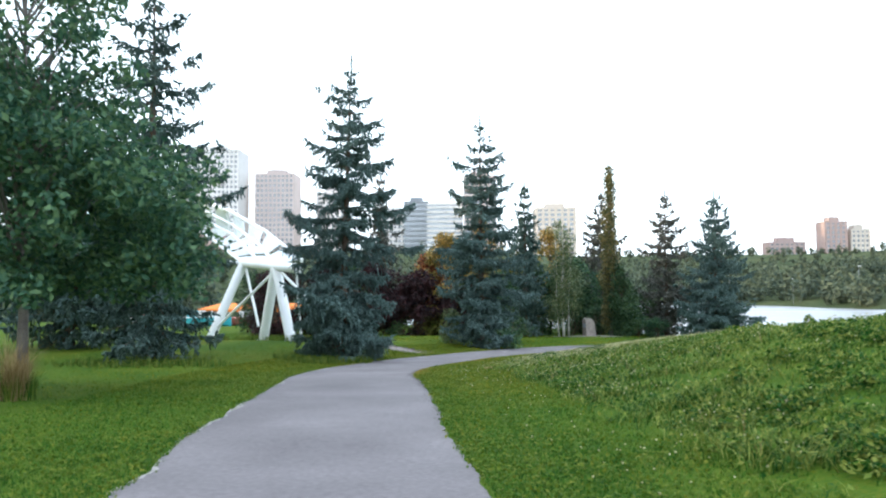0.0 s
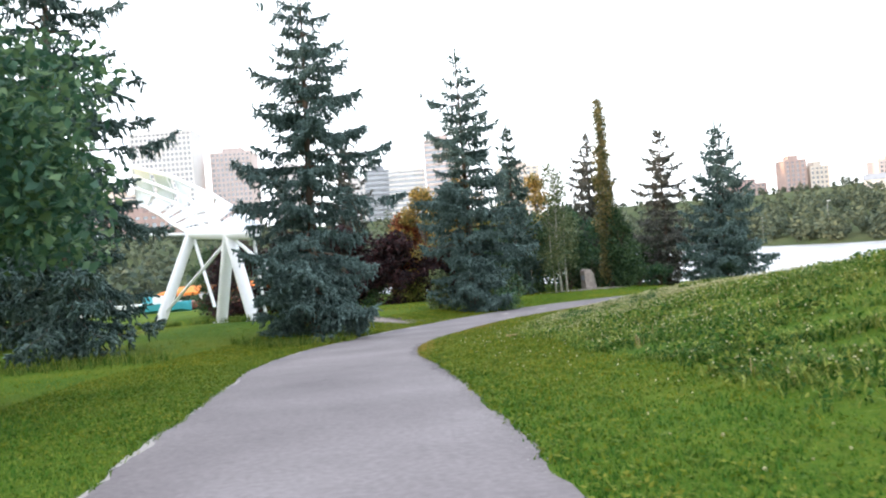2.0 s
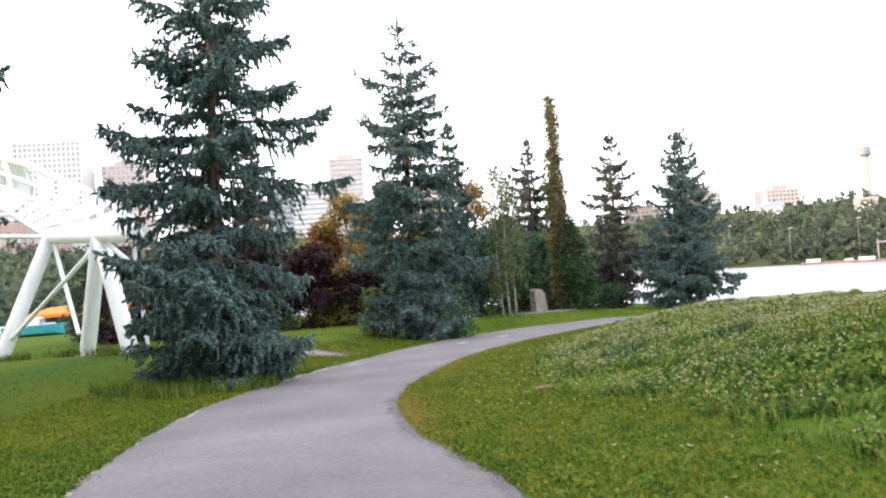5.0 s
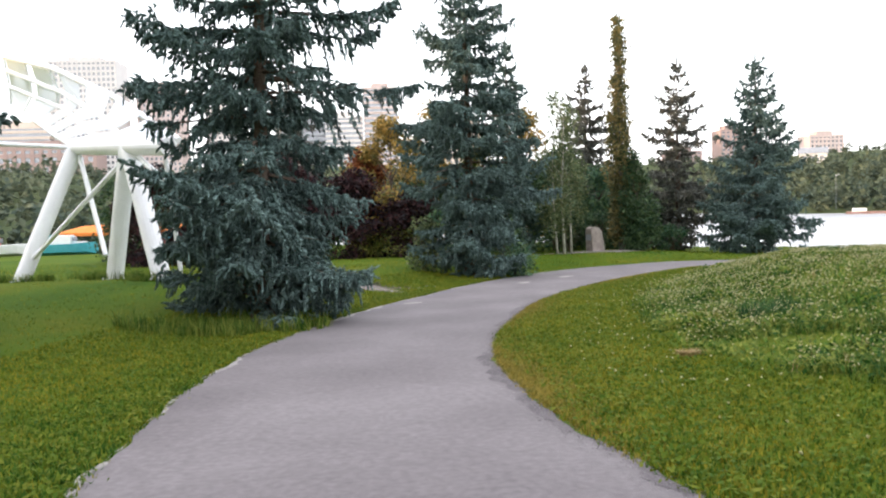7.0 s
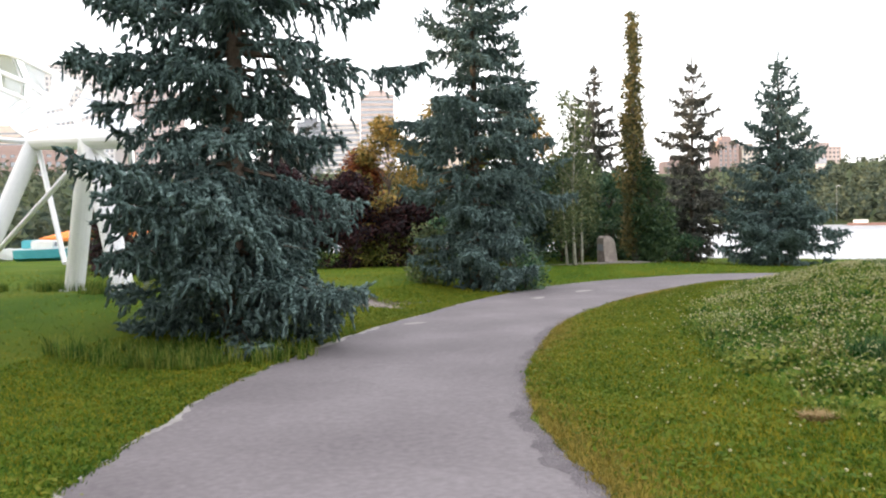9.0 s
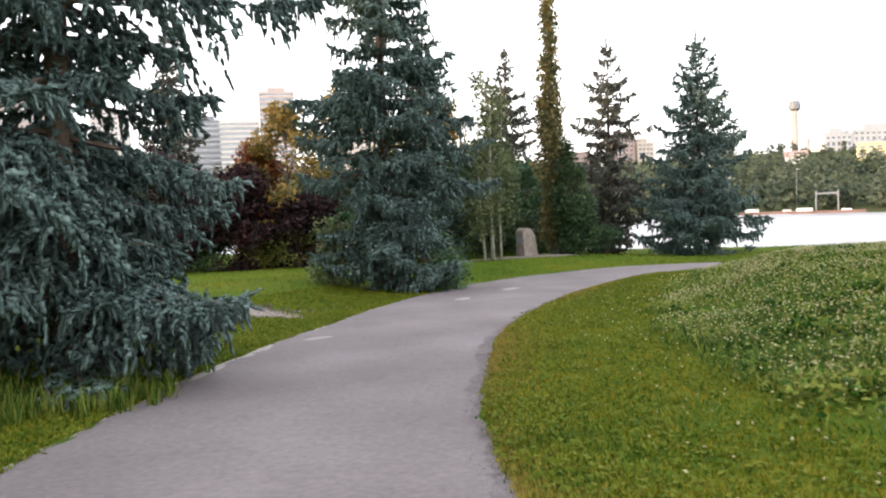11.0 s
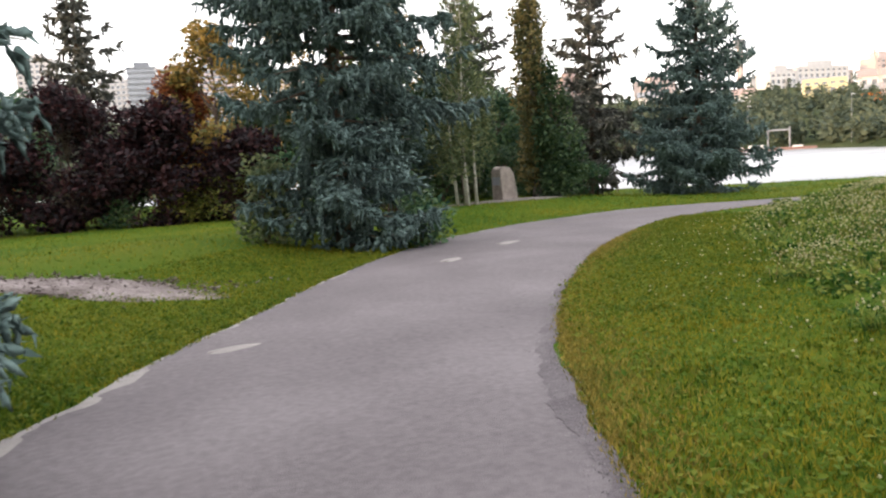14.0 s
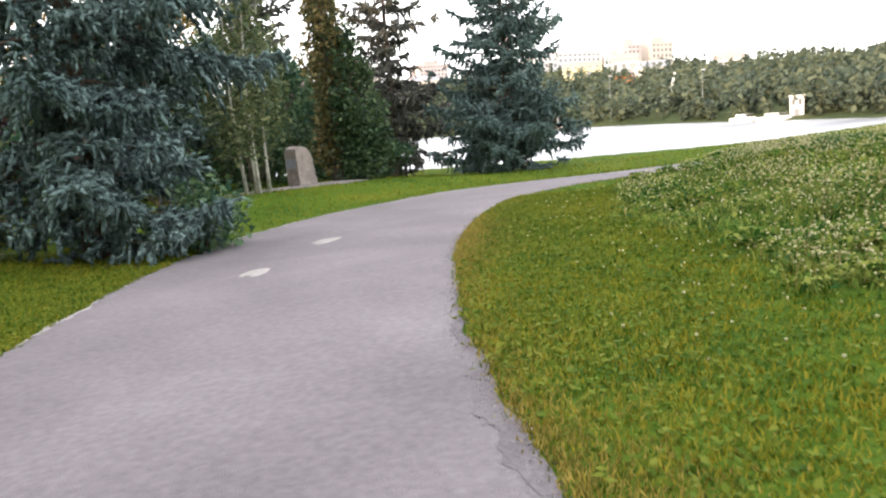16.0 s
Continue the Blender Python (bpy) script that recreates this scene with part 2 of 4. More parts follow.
def part(name, bm, mat, parent=None, label="", smooth=False):
    me = bpy.data.meshes.new(name)
    bm.to_mesh(me)
    bm.free()
    if smooth:
        me.polygons.foreach_set("use_smooth", [True] * len(me.polygons))
    me.materials.append(mat)
    ob = new(name, me)
    if parent:
        ob.parent = parent
    if label:
        ob["label"] = label
    return ob


def thing(name, m, label, category, group="", kind=""):
    ob = new(name)
    ob.empty_display_size = 0.3
    ob.matrix_world = m
    return tagged(ob, label, category, group, kind)


def box_bm(sx, sy, sz, at=(0, 0, 0), bevel=0.0, bm=None, turn=None):
    bm = bm or bmesh.new()
    r = bmesh.ops.create_cube(bm, size=1.0)
    m = Matrix.Translation(at) @ (turn or Matrix()) @ Matrix.Diagonal((sx, sy, sz, 1))
    bmesh.ops.transform(bm, matrix=m, verts=r["verts"])
    if bevel:
        edges = {e for v in r["verts"] for e in v.link_edges}
        bmesh.ops.bevel(bm, geom=list(edges), offset=bevel, segments=2, affect="EDGES")
    return bm


def tube(points, radii, sides=10, cap=True):
    """Vertices and faces of a tube along points."""
    pts = [Vector(p) for p in points]
    if not hasattr(radii, "__len__"):
        radii = [radii] * len(pts)
    verts, faces = [], []
    for i, p in enumerate(pts):
        d = (pts[min(i + 1, len(pts) - 1)] - pts[max(i - 1, 0)]).normalized()
        a = d.cross(Vector((0.31, 0.87, 0.37))).normalized()
        b = d.cross(a)
        for k in range(sides):
            t = 2 * math.pi * k / sides
            verts.append(p + radii[i] * (math.cos(t) * a + math.sin(t) * b))
    for i in range(len(pts) - 1):
        for k in range(sides):
            j = (k + 1) % sides
            faces.append((i * sides + k, i * sides + j, (i + 1) * sides + j, (i + 1) * sides + k))
    if cap:
        faces.append(tuple(range(sides))[::-1])
        faces.append(tuple((len(pts) - 1) * sides + k for k in range(sides)))
    return verts, faces


def unit(v):
    return v / np.maximum(np.linalg.norm(v, axis=-1, keepdims=True), 1e-9)


def spindles(start, direction, length, radius, rng, needles=6):
    """Needle-covered shoots: a bumpy tapered body with sprays of needles standing off it."""
    n = len(start)
    d = unit(direction)
    a = unit(np.cross(d, rng.normal(size=(n, 3))))
    b = np.cross(d, a)
    L, R = length[:, None], radius[:, None]
    v = [start]
    for s, r in ((0.22, 0.8), (0.68, 0.86)):
        for k in range(3):
            t = 2 * math.pi / 3 * k + s * 2
            jit = rng.uniform(0.55, 1.35, (n, 1))
            v.append(start + d * L * s + (math.cos(t) * a + math.sin(t) * b) * R * r * jit)
    v.append(start + d * L)
    V = np.stack(v, 1)
    F = []
    for k in range(3):
        j = (k + 1) % 3
        F += [(0, 1 + j, 1 + k), (1 + k, 1 + j, 4 + j), (1 + k, 4 + j, 4 + k), (4 + k, 4 + j, 7)]
    F = np.array(F)
    faces = (F[None] + (np.arange(n) * 8)[:, None, None]).reshape(-1, 3)
    verts = V.reshape(-1, 3)
    if needles:
        s = rng.uniform(0.05, 0.95, (n, needles, 1))
        t = rng.uniform(0, 2 * math.pi, (n, needles, 1))
        out = np.cos(t) * a[:, None] + np.sin(t) * b[:, None]
        root = start[:, None] + d[:, None] * L[:, None] * s
        tip = root + (out * 1.45 + d[:, None] * 1.0) * R[:, None] * rng.uniform(0.7, 1.3, (n, needles, 1))
        side = np.cross(out, d[:, None]) * R[:, None] * 0.45
        N = np.stack([root - side, root + side, tip], 2).reshape(-1, 3)
        faces = np.vstack([faces, np.arange(len(N)).reshape(-1, 3) + len(verts)])
        verts = np.vstack([verts, N])
    return verts, faces


def leaves(centres, size, rng, flat=0.5):
    """A leaf at each centre: a folded diamond of two triangles."""
    n = len(centres)
    nrm = unit(rng.normal(size=(n, 3)) * (1, 1, 1 + flat))
    a = unit(np.cross(nrm, rng.normal(size=(n, 3))))
    b = np.cross(nrm, a)
    s = (size * rng.uniform(0.6, 1.3, n))[:, None]
    V = np.stack([centres - a * s, centres + b * s * 0.55 + nrm * s * 0.2, centres + a * s, centres - b * s * 0.55 + nrm * s * 0.2], 1).reshape(-1, 3)
    F = (np.array([(0, 1, 2), (0, 2, 3)])[None] + (np.arange(n) * 4)[:, None, None]).reshape(-1, 3)
    return V, F


# ---- lie of the land ----
LEFT = [(-1.5, -30), (-1.4, -6), (-1.4, 2), (-1.50, 7.5), (-1.98, 10.6), (-2.6, 16.5), (-2.95, 19.7), (-3.29, 22.4), (-3.37, 25.5), (-3.15, 28.6), (-2.45, 31.8), (-1.45, 34.8), (0.05, 38.1), (1.9, 42.0), (4.1, 45.4), (7.0, 48.0), (10.8, 49.6), (14.5, 50.0), (18, 49.6), (24, 47.5), (32, 42), (40, 33), (46, 20)]
RIGHT = [(1.8, -30), (1.9, -6), (1.85, 2), (1.66, 7.5), (1.27, 10.6), (0.78, 16.5), (0.44, 20), (0.07, 22.9), (0.0, 25.6), (0.33, 28.4), (1.2, 31.6), (2.5, 35.1), (4.15, 38.1), (6.2, 41.2), (8.5, 43.9), (10.9, 46.0), (13.2, 46.9), (15.2, 47.0), (17.6, 46.4), (22.4, 44.4), (29, 39.5), (36.5, 31), (42.5, 18.5)]


def smooth_line(pts, per=8):
    p = np.array([pts[0]] + pts + [pts[-1]], float)
    out = []
    for i in range(1, len(p) - 2):
        for k in range(per):
            t = k / per
            out.append(0.5 * ((2 * p[i]) + (p[i + 1] - p[i - 1]) * t + (2 * p[i - 1] - 5 * p[i] + 4 * p[i + 1] - p[i + 2]) * t * t + (3 * p[i] - p[i - 1] - 3 * p[i + 1] + p[i + 2]) * t ** 3))
    out.append(p[-2])
    return np.array(out)


LEDGE, REDGE = smooth_line(LEFT), smooth_line(RIGHT)


def off_line(line, x, y):
    """Signed distance from a line, positive to its right-hand side."""
    best = np.full(np.shape(x), 1e9)
    sign = np.ones(np.shape(x))
    for i in range(len(line) - 1):
        ax, ay = line[i]
        dx, dy = line[i + 1] - line[i]
        q = dx * dx + dy * dy + 1e-12
        t = np.clip(((x - ax) * dx + (y - ay) * dy) / q, 0, 1)
        ex, ey = x - ax - t * dx, y - ay - t * dy
        dist = np.hypot(ex, ey)
        near = dist < best
        best = np.where(near, dist, best)
        sign = np.where(near, np.where(dy * ex - dx * ey > 0, 1.0, -1.0), sign)
    return best * sign


def sstep(v):
    v = np.clip(v, 0, 1)
    return v * v * (3 - 2 * v)


WATER_Z = -6.0
SHORE_ANG = [-180, -100, -60, -20, -5, 6, 15, 23, 30, 41, 52, 60, 75, 100, 180]
SHORE_R = [900, 160, 122, 122, 145, 220, 305, 275, 240, 226, 182, 155, 142, 142, 900]


def land(x, y):
    """Height of the ground."""
    x, y = np.asarray(x, float), np.asarray(y, float)
    z = np.zeros(x.shape)
    for k in (-3, -1, 1, 3):
        z = z + np.interp(y + k, [-60, -30, 0, 15, 20, 25, 29, 33, 37, 42, 46, 56, 70, 90, 120], [2.2, 1.2, 0.1, -0.53, -0.79, -1.09, -1.34, -1.52, -1.67, -1.89, -2.05, -2.2, -2.3, -2.8, -3.2]) / 4
    near = (np.abs(x) < 60) & (y < 110) & (y > -40)
    dr, dl = np.zeros(x.shape), np.zeros(x.shape)
    dr[near] = off_line(REDGE, x[near], y[near])
    dl[near] = -off_line(LEDGE, x[near], y[near])
    # mound of rough meadow inside the bend
    a = np.interp(y, [-20, 5, 15, 25, 35, 41, 46], [1.6, 1.6, 1.5, 0.95, 0.6, 0.62, 0.55])
    z = z + np.where(near, a * sstep((dr - 1.1) / np.interp(y, [28, 40], [8.0, 4.2])) * sstep((45 - x) / 20), 0)
    # lawn swells towards the pavilion
    b = np.interp(y, [20, 26, 30, 38, 43, 52, 62], [0.0, 0.1, 0.25, 0.72, 0.62, 0.3, 0.0])
    z = z + np.where(near, b * sstep((dl - 0.8) / 4.5), 0)
    z = z - 0.4 * sstep((x - 11) / 8) * sstep((y - 47) / 8)
    # bank down to the river
    yb = np.interp(x, [-400, -60, -8, -2, 14, 24, 34, 44, 54, 62], [110, 105, 100, 82, 72, 64, 54, 40, 10, -200])
    z = np.maximum(z - np.clip(y - yb, 0, None) * 0.32, -8.5)
    # unseen rise to the left, added to keep the low sun off the park
    z = z + 15.0 * sstep((-x - 42) / 35) * sstep((95 - y) / 40)
    # far bank
    ang = np.degrees(np.arctan2(x, y - 30))
    r = np.hypot(x, y - 30)
    s = r - np.interp(ang, SHORE_ANG, SHORE_R)
    rise = np.interp(s, [-30, 0, 8, 40, 120, 300, 420, 1500], [-9, -6, -4.6, -2.0, 6, 22, 25, 29])
    rise = np.where(rise > -3, -3 + (rise + 3) * np.interp(ang, [30, 45, 62, 80], [1.0, 0.95, 0.66, 0.55]), rise)
    rise = rise + np.where(s > 15, 2.5 * np.sin(x * 0.021 + 1) * np.sin(y * 0.017) * sstep((s - 15) / 100), 0)
    return np.where(s > -30, np.maximum(z, rise), z)


def ground_z(x, y):
    return float(land(np.array([x]), np.array([y]))[0])


def axis(lo, fine_lo, fine_hi, hi, step, grow):
    mid = list(np.arange(fine_lo, fine_hi + step / 2, step))
    up, s = [mid[-1]], step
    while up[-1] < hi:
        s *= grow
        up.append(up[-1] + s)
    down, s = [mid[0]], step
    while down[-1] > lo:
        s *= grow
        down.append(down[-1] - s)
    return np.array(down[:0:-1] + mid + up[1:])


gx = axis(-3000, -15, 20, 3000, 0.45, 1.08)
gy = axis(-1500, 0, 58, 3500, 0.45, 1.06)
X, Y = np.meshgrid(gx, gy)
Z = land(X.ravel(), Y.ravel())
rng = np.random.default_rng(3)
fine = (np.abs(X.ravel()) < 30) & (Y.ravel() < 80)
Z = Z + np.where(fine, rng.normal(0, 0.004, Z.shape), 0)
inside = (off_line(REDGE, X.ravel(), Y.ravel()) < -0.02) & (off_line(LEDGE, X.ravel(), Y.ravel()) > 0.02)
Z = Z - np.where(inside, 0.014, 0)
nx, ny = len(gx), len(gy)
idx = (np.arange(ny - 1)[:, None] * nx + np.arange(nx - 1)[None]).ravel()
ground = obj("ground", np.stack([X.ravel(), Y.ravel(), Z], 1), np.stack([idx, idx + 1, idx + nx + 1, idx + nx], 1), GROUND, smooth=True)
ground.data.materials.append(SCRUB)
mx, my = (X[:-1, :-1] + X[1:, 1:]).ravel() / 2, (Y[:-1, :-1] + Y[1:, 1:]).ravel() / 2
past = np.hypot(mx, my - 30) - np.interp(np.degrees(np.arctan2(mx, my - 30)), SHORE_ANG, SHORE_R)
ground.data.polygons.foreach_set("material_index", (past > -20).astype(np.int32))
tagged(ground, "green mown lawn and rough river valley ground", "ground", kind="structure")

# ---- footpath ----
FL, FR = smooth_line(LEFT, 40), smooth_line(RIGHT, 40)
n = len(FL)
across = (FR - FL) / np.linalg.norm(FR - FL, axis=1, keepdims=True)
arc = np.concatenate([[0], np.cumsum(np.linalg.norm(np.diff(FL, axis=0), axis=1))])
rag = lambda k: 0.035 * np.sin(arc * 1.7 + k) + 0.025 * np.sin(arc * 4.3 + 2 * k) + 0.014 * np.sin(arc * 11.0 + k * k)
OUT_L = FL - across * rag(1.0)[:, None]
OUT_R = FR + across * rag(2.5)[:, None]


def strip(name, inner, outer, cols, lift, drop, mat):
    """A ribbon on the ground between two lines, its outer edges let down a little."""
    t = np.linspace(0, 1, cols)[None, :, None]
    v = inner[:, None] * (1 - t) + outer[:, None] * t
    z = land(v[..., 0].ravel(), v[..., 1].ravel()).reshape(v.shape[:2]) + lift
    z[:, 0] -= drop
    z[:, -1] -= drop
    V = np.concatenate([v, z[..., None]], 2).reshape(-1, 3)
    i = (np.arange(len(inner) - 1)[:, None] * cols + np.arange(cols - 1)[None]).ravel()
    return obj(name, V, np.stack([i, i + 1, i + cols + 1, i + cols], 1), mat, smooth=True)


footpath = strip("path", OUT_L, OUT_R, 13, 0.014, 0.009, ASPHALT)
tagged(footpath, "worn grey asphalt footpath curving through the lawn", "path", kind="structure")
w = (0.035 * np.clip(np.sin(arc * 0.9) + 0.6 * np.sin(arc * 2.3), -0.6, 2) + 0.03 * np.sin(arc * 2.7 + 1) * np.sin(arc * 0.31) + 0.022 * np.sin(arc * 13) + 0.014 * np.sin(arc * 29 + 2) - 0.004 + 0.26 * np.exp(-((FL[:, 1] - 34.3) / 2.6) ** 2) * np.clip(0.35 + 0.5 * np.sin(arc * 2.1) * np.sin(arc * 0.9 + 1) + 0.2 * np.sin(arc * 7.3), 0, 1))[:, None]
tagged(strip("path_dust", OUT_L - across * 0.025, OUT_L + across * np.maximum(w, -0.024), 3, 0.0105, 0.001, DUST), "pale dust along the asphalt's edge", "dust", kind="stuff")
# crumbled darker asphalt along the inner edge of the bend
b0, b1 = np.searchsorted(FR[:, 1], 17.0), np.searchsorted(FR[:, 1], 39.0)
arc_r = arc[b0:b1]
w = (0.13 + 0.05 * np.sin(arc_r * 0.8 + 1) + 0.035 * np.sin(arc_r * 3.1) + 0.025 * np.sin(arc_r * 9.7) + 0.02 * np.sin(arc_r * 31)) * sstep(np.minimum(arc_r - arc_r[0], arc_r[-1] - arc_r) / 3.0)
set_in = w[:, None] * np.array([1.0, 0.66, 0.33, 0.0])[None]
tagged(strip("crumbled_edge", OUT_R[b0:b1] - across[b0:b1] * w[:, None], OUT_R[b0:b1] - across[b0:b1] * 0.004, 4, 0.0066 + 0.009 * np.minimum(1.0, set_in / 0.23), 0.0, DIRT), "crumbled dark asphalt grit along the path's edge", "grit", kind="stuff")


def patch(name, cx, cy, rx, ry, turn, mat, lift, label, category, seed):
    """A thin irregular spread of loose stuff on the ground."""
    r = random.Random(seed)
    vs, fs, N, K = [], [], 22, 3
    ca, sa = math.cos(turn), math.sin(turn)
    for j in range(K + 1):
        for i in range(N):
            a = 2 * math.pi * i / N
            w = (j / K) * (1 + (0.3 * math.sin(3 * a + seed) + r.uniform(-0.22, 0.22)) * (j == K))
            px, py = rx * w * math.cos(a), ry * w * math.sin(a)
            vs.append((cx + ca * px - sa * py, cy + sa * px + ca * py, lift * (1 - (j / K) ** 2) + 0.004 if j < K else -0.02))
    vs = np.array(vs)
    vs[:, 2] += land(vs[:, 0], vs[:, 1]) + 0.012
    for j in range(K):
        for i in range(N):
            fs.append((j * N + i, j * N + (i + 1) % N, (j + 1) * N + (i + 1) % N, (j + 1) * N + i))
    ob = obj(name, vs, np.array(fs), mat, smooth=True)
    return tagged(ob, label, category, kind="stuff")


patch("dust_patch", -0.38, 35.9, 0.33, 0.13, 0.35, DUST, 0.012, "pale dust spilled at the edge of the asphalt", "dust", 1)
patch("dust_patch", 3.5, 41.6, 0.42, 0.2, 0.9, DUST, 0.012, "pale dust spilled at the edge of the asphalt", "dust", 2)
patch("dust_patch", 5.4, 43.75, 0.5, 0.22, 0.7, DUST, 0.012, "pale dust spilled at the edge of the asphalt", "dust", 3)
patch("bare_patch", -2.2, 40.1, 1.8, 0.8, 0.3, BARE, 0.03, "bare pale gravelly earth showing through the lawn", "bare earth", 4)
patch("mulch_bed", 10.3, 55.9, 2.9, 1.0, 0.12, MULCH, 0.05, "grey gravel bed round the memorial stone", "gravel bed", 5)

# gravel along the inner edge of the asphalt
rng = np.random.default_rng(11)
NG = 15000
pick = rng.integers(0, len(FR) - 1, NG)
t = rng.random((NG, 1))
base = OUT_R[pick] * (1 - t) + OUT_R[pick + 1] * t
base = base - across[pick] * (np.abs(rng.normal(0, 0.15, (NG, 1))) - 0.04)
ok = (base[:, 1] > 12) & (base[:, 1] < 42) & (base[:, 0] < 12)
base = base[ok]
gv = np.column_stack([base, land(base[:, 0], base[:, 1]) + 0.010])
V, F = spindles(gv, rng.normal(size=(len(gv), 3)) * (1, 1, 0.2), rng.uniform(0.005, 0.014, len(gv)), rng.uniform(0.003, 0.006, len(gv)), rng, 0)
tagged(obj("loose_gravel", V, F, GRAVEL), "loose grey gravel along the asphalt edge", "gravel", kind="stuff")


pts = rng.normal(0, 0.48, (1300, 2)) * (1.95, 0.8)
pts = np.column_stack([-2.2 + pts[:, 0], 40.2 + 0.3 * pts[:, 0] + pts[:, 1]])
cz = np.column_stack([pts, land(pts[:, 0], pts[:, 1]) + 0.02])
V, F = spindles(cz, rng.normal(size=(1300, 3)) * (1, 1, 0.3), 0.02 + 0.1 * rng.random(1300) ** 3, 0.012 + 0.04 * rng.random(1300) ** 3, rng, 0)
tagged(obj("earth_clods", V, F, BARE), "small clods and stones on bare earth", "clods", kind="stuff")

# ---- grass ----
def blades(pos, count, height, width, lean, rng, bent=False):
    """count blades at each place; bent ones have two lengths."""
    N = len(pos)
    p = np.repeat(pos, count, 0) + np.column_stack([rng.normal(0, 0.03, (N * count, 2)), np.zeros(N * count)])
    h = np.repeat(height, count)[:, None] * rng.uniform(0.55, 1.25, (N * count, 1))
    a = rng.uniform(0, 2 * math.pi, N * count)
    d = np.column_stack([np.cos(a), np.sin(a), np.zeros(N * count)])
    w = np.column_stack([-np.sin(a), np.cos(a), np.zeros(N * count)]) * width * rng.uniform(0.6, 1.3, (N * count, 1))
    up = np.array([0, 0, 1.0])
    k = lean * rng.uniform(0.3, 1.4, (N * count, 1))
    if not bent:
        V = np.stack([p - w, p + w, p + up * h + d * h * k], 1).reshape(-1, 3)
        return V, np.arange(len(V)).reshape(-1, 3)
    m = p + up * h * 0.62 + d * h * k * 0.35
    tip = p + up * h * 0.95 + d * h * k * 1.2
    V = np.stack([p - w, p + w, m + w * 0.7, m - w * 0.7, tip], 1).reshape(-1, 3)
    F = (np.array([(0, 1, 2), (0, 2, 3), (3, 2, 4)])[None] + (np.arange(N * count) * 5)[:, None, None]).reshape(-1, 3)
    return V, F


rng = np.random.default_rng(21)
M = 260000
px, py = rng.uniform(-26, 40, M), rng.uniform(3, 66, M)
K = 255000
pick, side = rng.integers(17, 120, K), rng.random(K) < 0.56
t = rng.random((K, 1))
edge_l, edge_r = LEDGE[pick] * (1 - t) + LEDGE[pick + 1] * t, REDGE[pick] * (1 - t) + REDGE[pick + 1] * t
outw = (edge_r - edge_l) / np.linalg.norm(edge_r - edge_l, axis=1, keepdims=True)
reach = rng.random((K, 1)) ** 1.25 * 3.3 + 0.01
close = np.where(side[:, None], edge_r + outw * reach, edge_l - outw * reach)
close = close[(close[:, 1] > 2.5) & (close[:, 1] < 46)]
Q = 75000
pick, t = rng.integers(24, 112, Q), rng.random((Q, 1))
edge_l, edge_r = LEDGE[pick] * (1 - t) + LEDGE[pick + 1] * t, REDGE[pick] * (1 - t) + REDGE[pick + 1] * t
outw = (edge_r - edge_l) / np.linalg.norm(edge_r - edge_l, axis=1, keepdims=True)
wide = edge_r + outw * rng.uniform(2.2, 10.5, (Q, 1))
thin = np.concatenate([np.full(len(px), 0.4), np.full(len(close), 0.09), np.full(Q, 0.62)])
px, py = np.concatenate([px, close[:, 0], wide[:, 0]]), np.concatenate([py, close[:, 1], wide[:, 1]])
M = len(px)
dr, dl = off_line(REDGE, px, py), -off_line(LEDGE, px, py)
wave = rng.normal(0.35, 0.14, M) + 0.15 * np.sin(py * 0.9) + 0.12 * np.sin(px * 1.7 + py * 0.4)
edge_d = np.where(dr > 0, dr, dl)
outside = (dr > 0.02) | (dl > 0.02)
is_meadow = (dr > 2.1 + wave) & (py < 46.5)
keep = outside & ~is_meadow & (thin < 0.6) & (rng.random(M) < np.clip(1.1 - np.maximum(edge_d, 0) / 9, 0.2, 1)) & (px > -22)
bare = ((px + 2.2) / 2.0) ** 2 + ((py - 40.2 - 0.3 * (px + 2.2)) / 0.85) ** 2 < rng.uniform(0.1, 1.1, M)
keep &= ~bare & ~(((px - 10.3) / 2.9) ** 2 + ((py - 55.9) / 1.1) ** 2 < 1)
lp = np.column_stack([px, py, land(px, py) - 0.005])[keep]
far = np.clip(np.hypot(lp[:, 0] + 1, lp[:, 1] - 18) / 25, 0.8, 2.0)
dry_rim = (off_line(REDGE, lp[:, 0], lp[:, 1]) > 0) & (off_line(REDGE, lp[:, 0], lp[:, 1]) < np.abs(rng.normal(0, 0.42, len(lp))) - 0.1 + 0.25 * np.sin(lp[:, 1] * 0.8)) & (lp[:, 1] > 22)
V, F = blades(lp[dry_rim], 4, 0.05 * far[dry_rim], 0.006, 0.8, rng)
tagged(obj("dry_grass", V, F, DRY), "dry brownish grass along the inner edge of the path", "grass", kind="stuff")
lp, far = lp[~dry_rim], far[~dry_rim]
fresh = lp[:, 1] + rng.normal(0, 3.5, len(lp)) + 3 * np.sin(lp[:, 0] * 0.5) < 20
V, F = blades(lp[fresh], 2, 0.055 * far[fresh], 0.0078, 0.75, rng)
tagged(obj("fresh_lawn_grass", V, F, LAWN_FRESH), "short mown fresh green lawn grass", "grass", kind="stuff")
V, F = blades(lp[~fresh], 2, 0.055 * far[~fresh], 0.0078, 0.75, rng)
tagged(obj("lawn_grass", V, F, LAWN), "short mown lawn grass, yellowish in places", "grass", kind="stuff")
patchy = np.sin(px * 1.9 + 2.1 * np.sin(py * 0.8)) * np.sin(py * 1.7 - 1.3 * np.sin(px * 0.6)) + 0.5 * np.sin(px * 4.1 + py * 3.3)
mead = is_meadow & (rng.random(M) < thin * np.clip(0.55 + 0.6 * patchy, 0.12, 1.1)) & (dr < 22)
mp = np.column_stack([px, py, land(px, py) - 0.01])[mead]
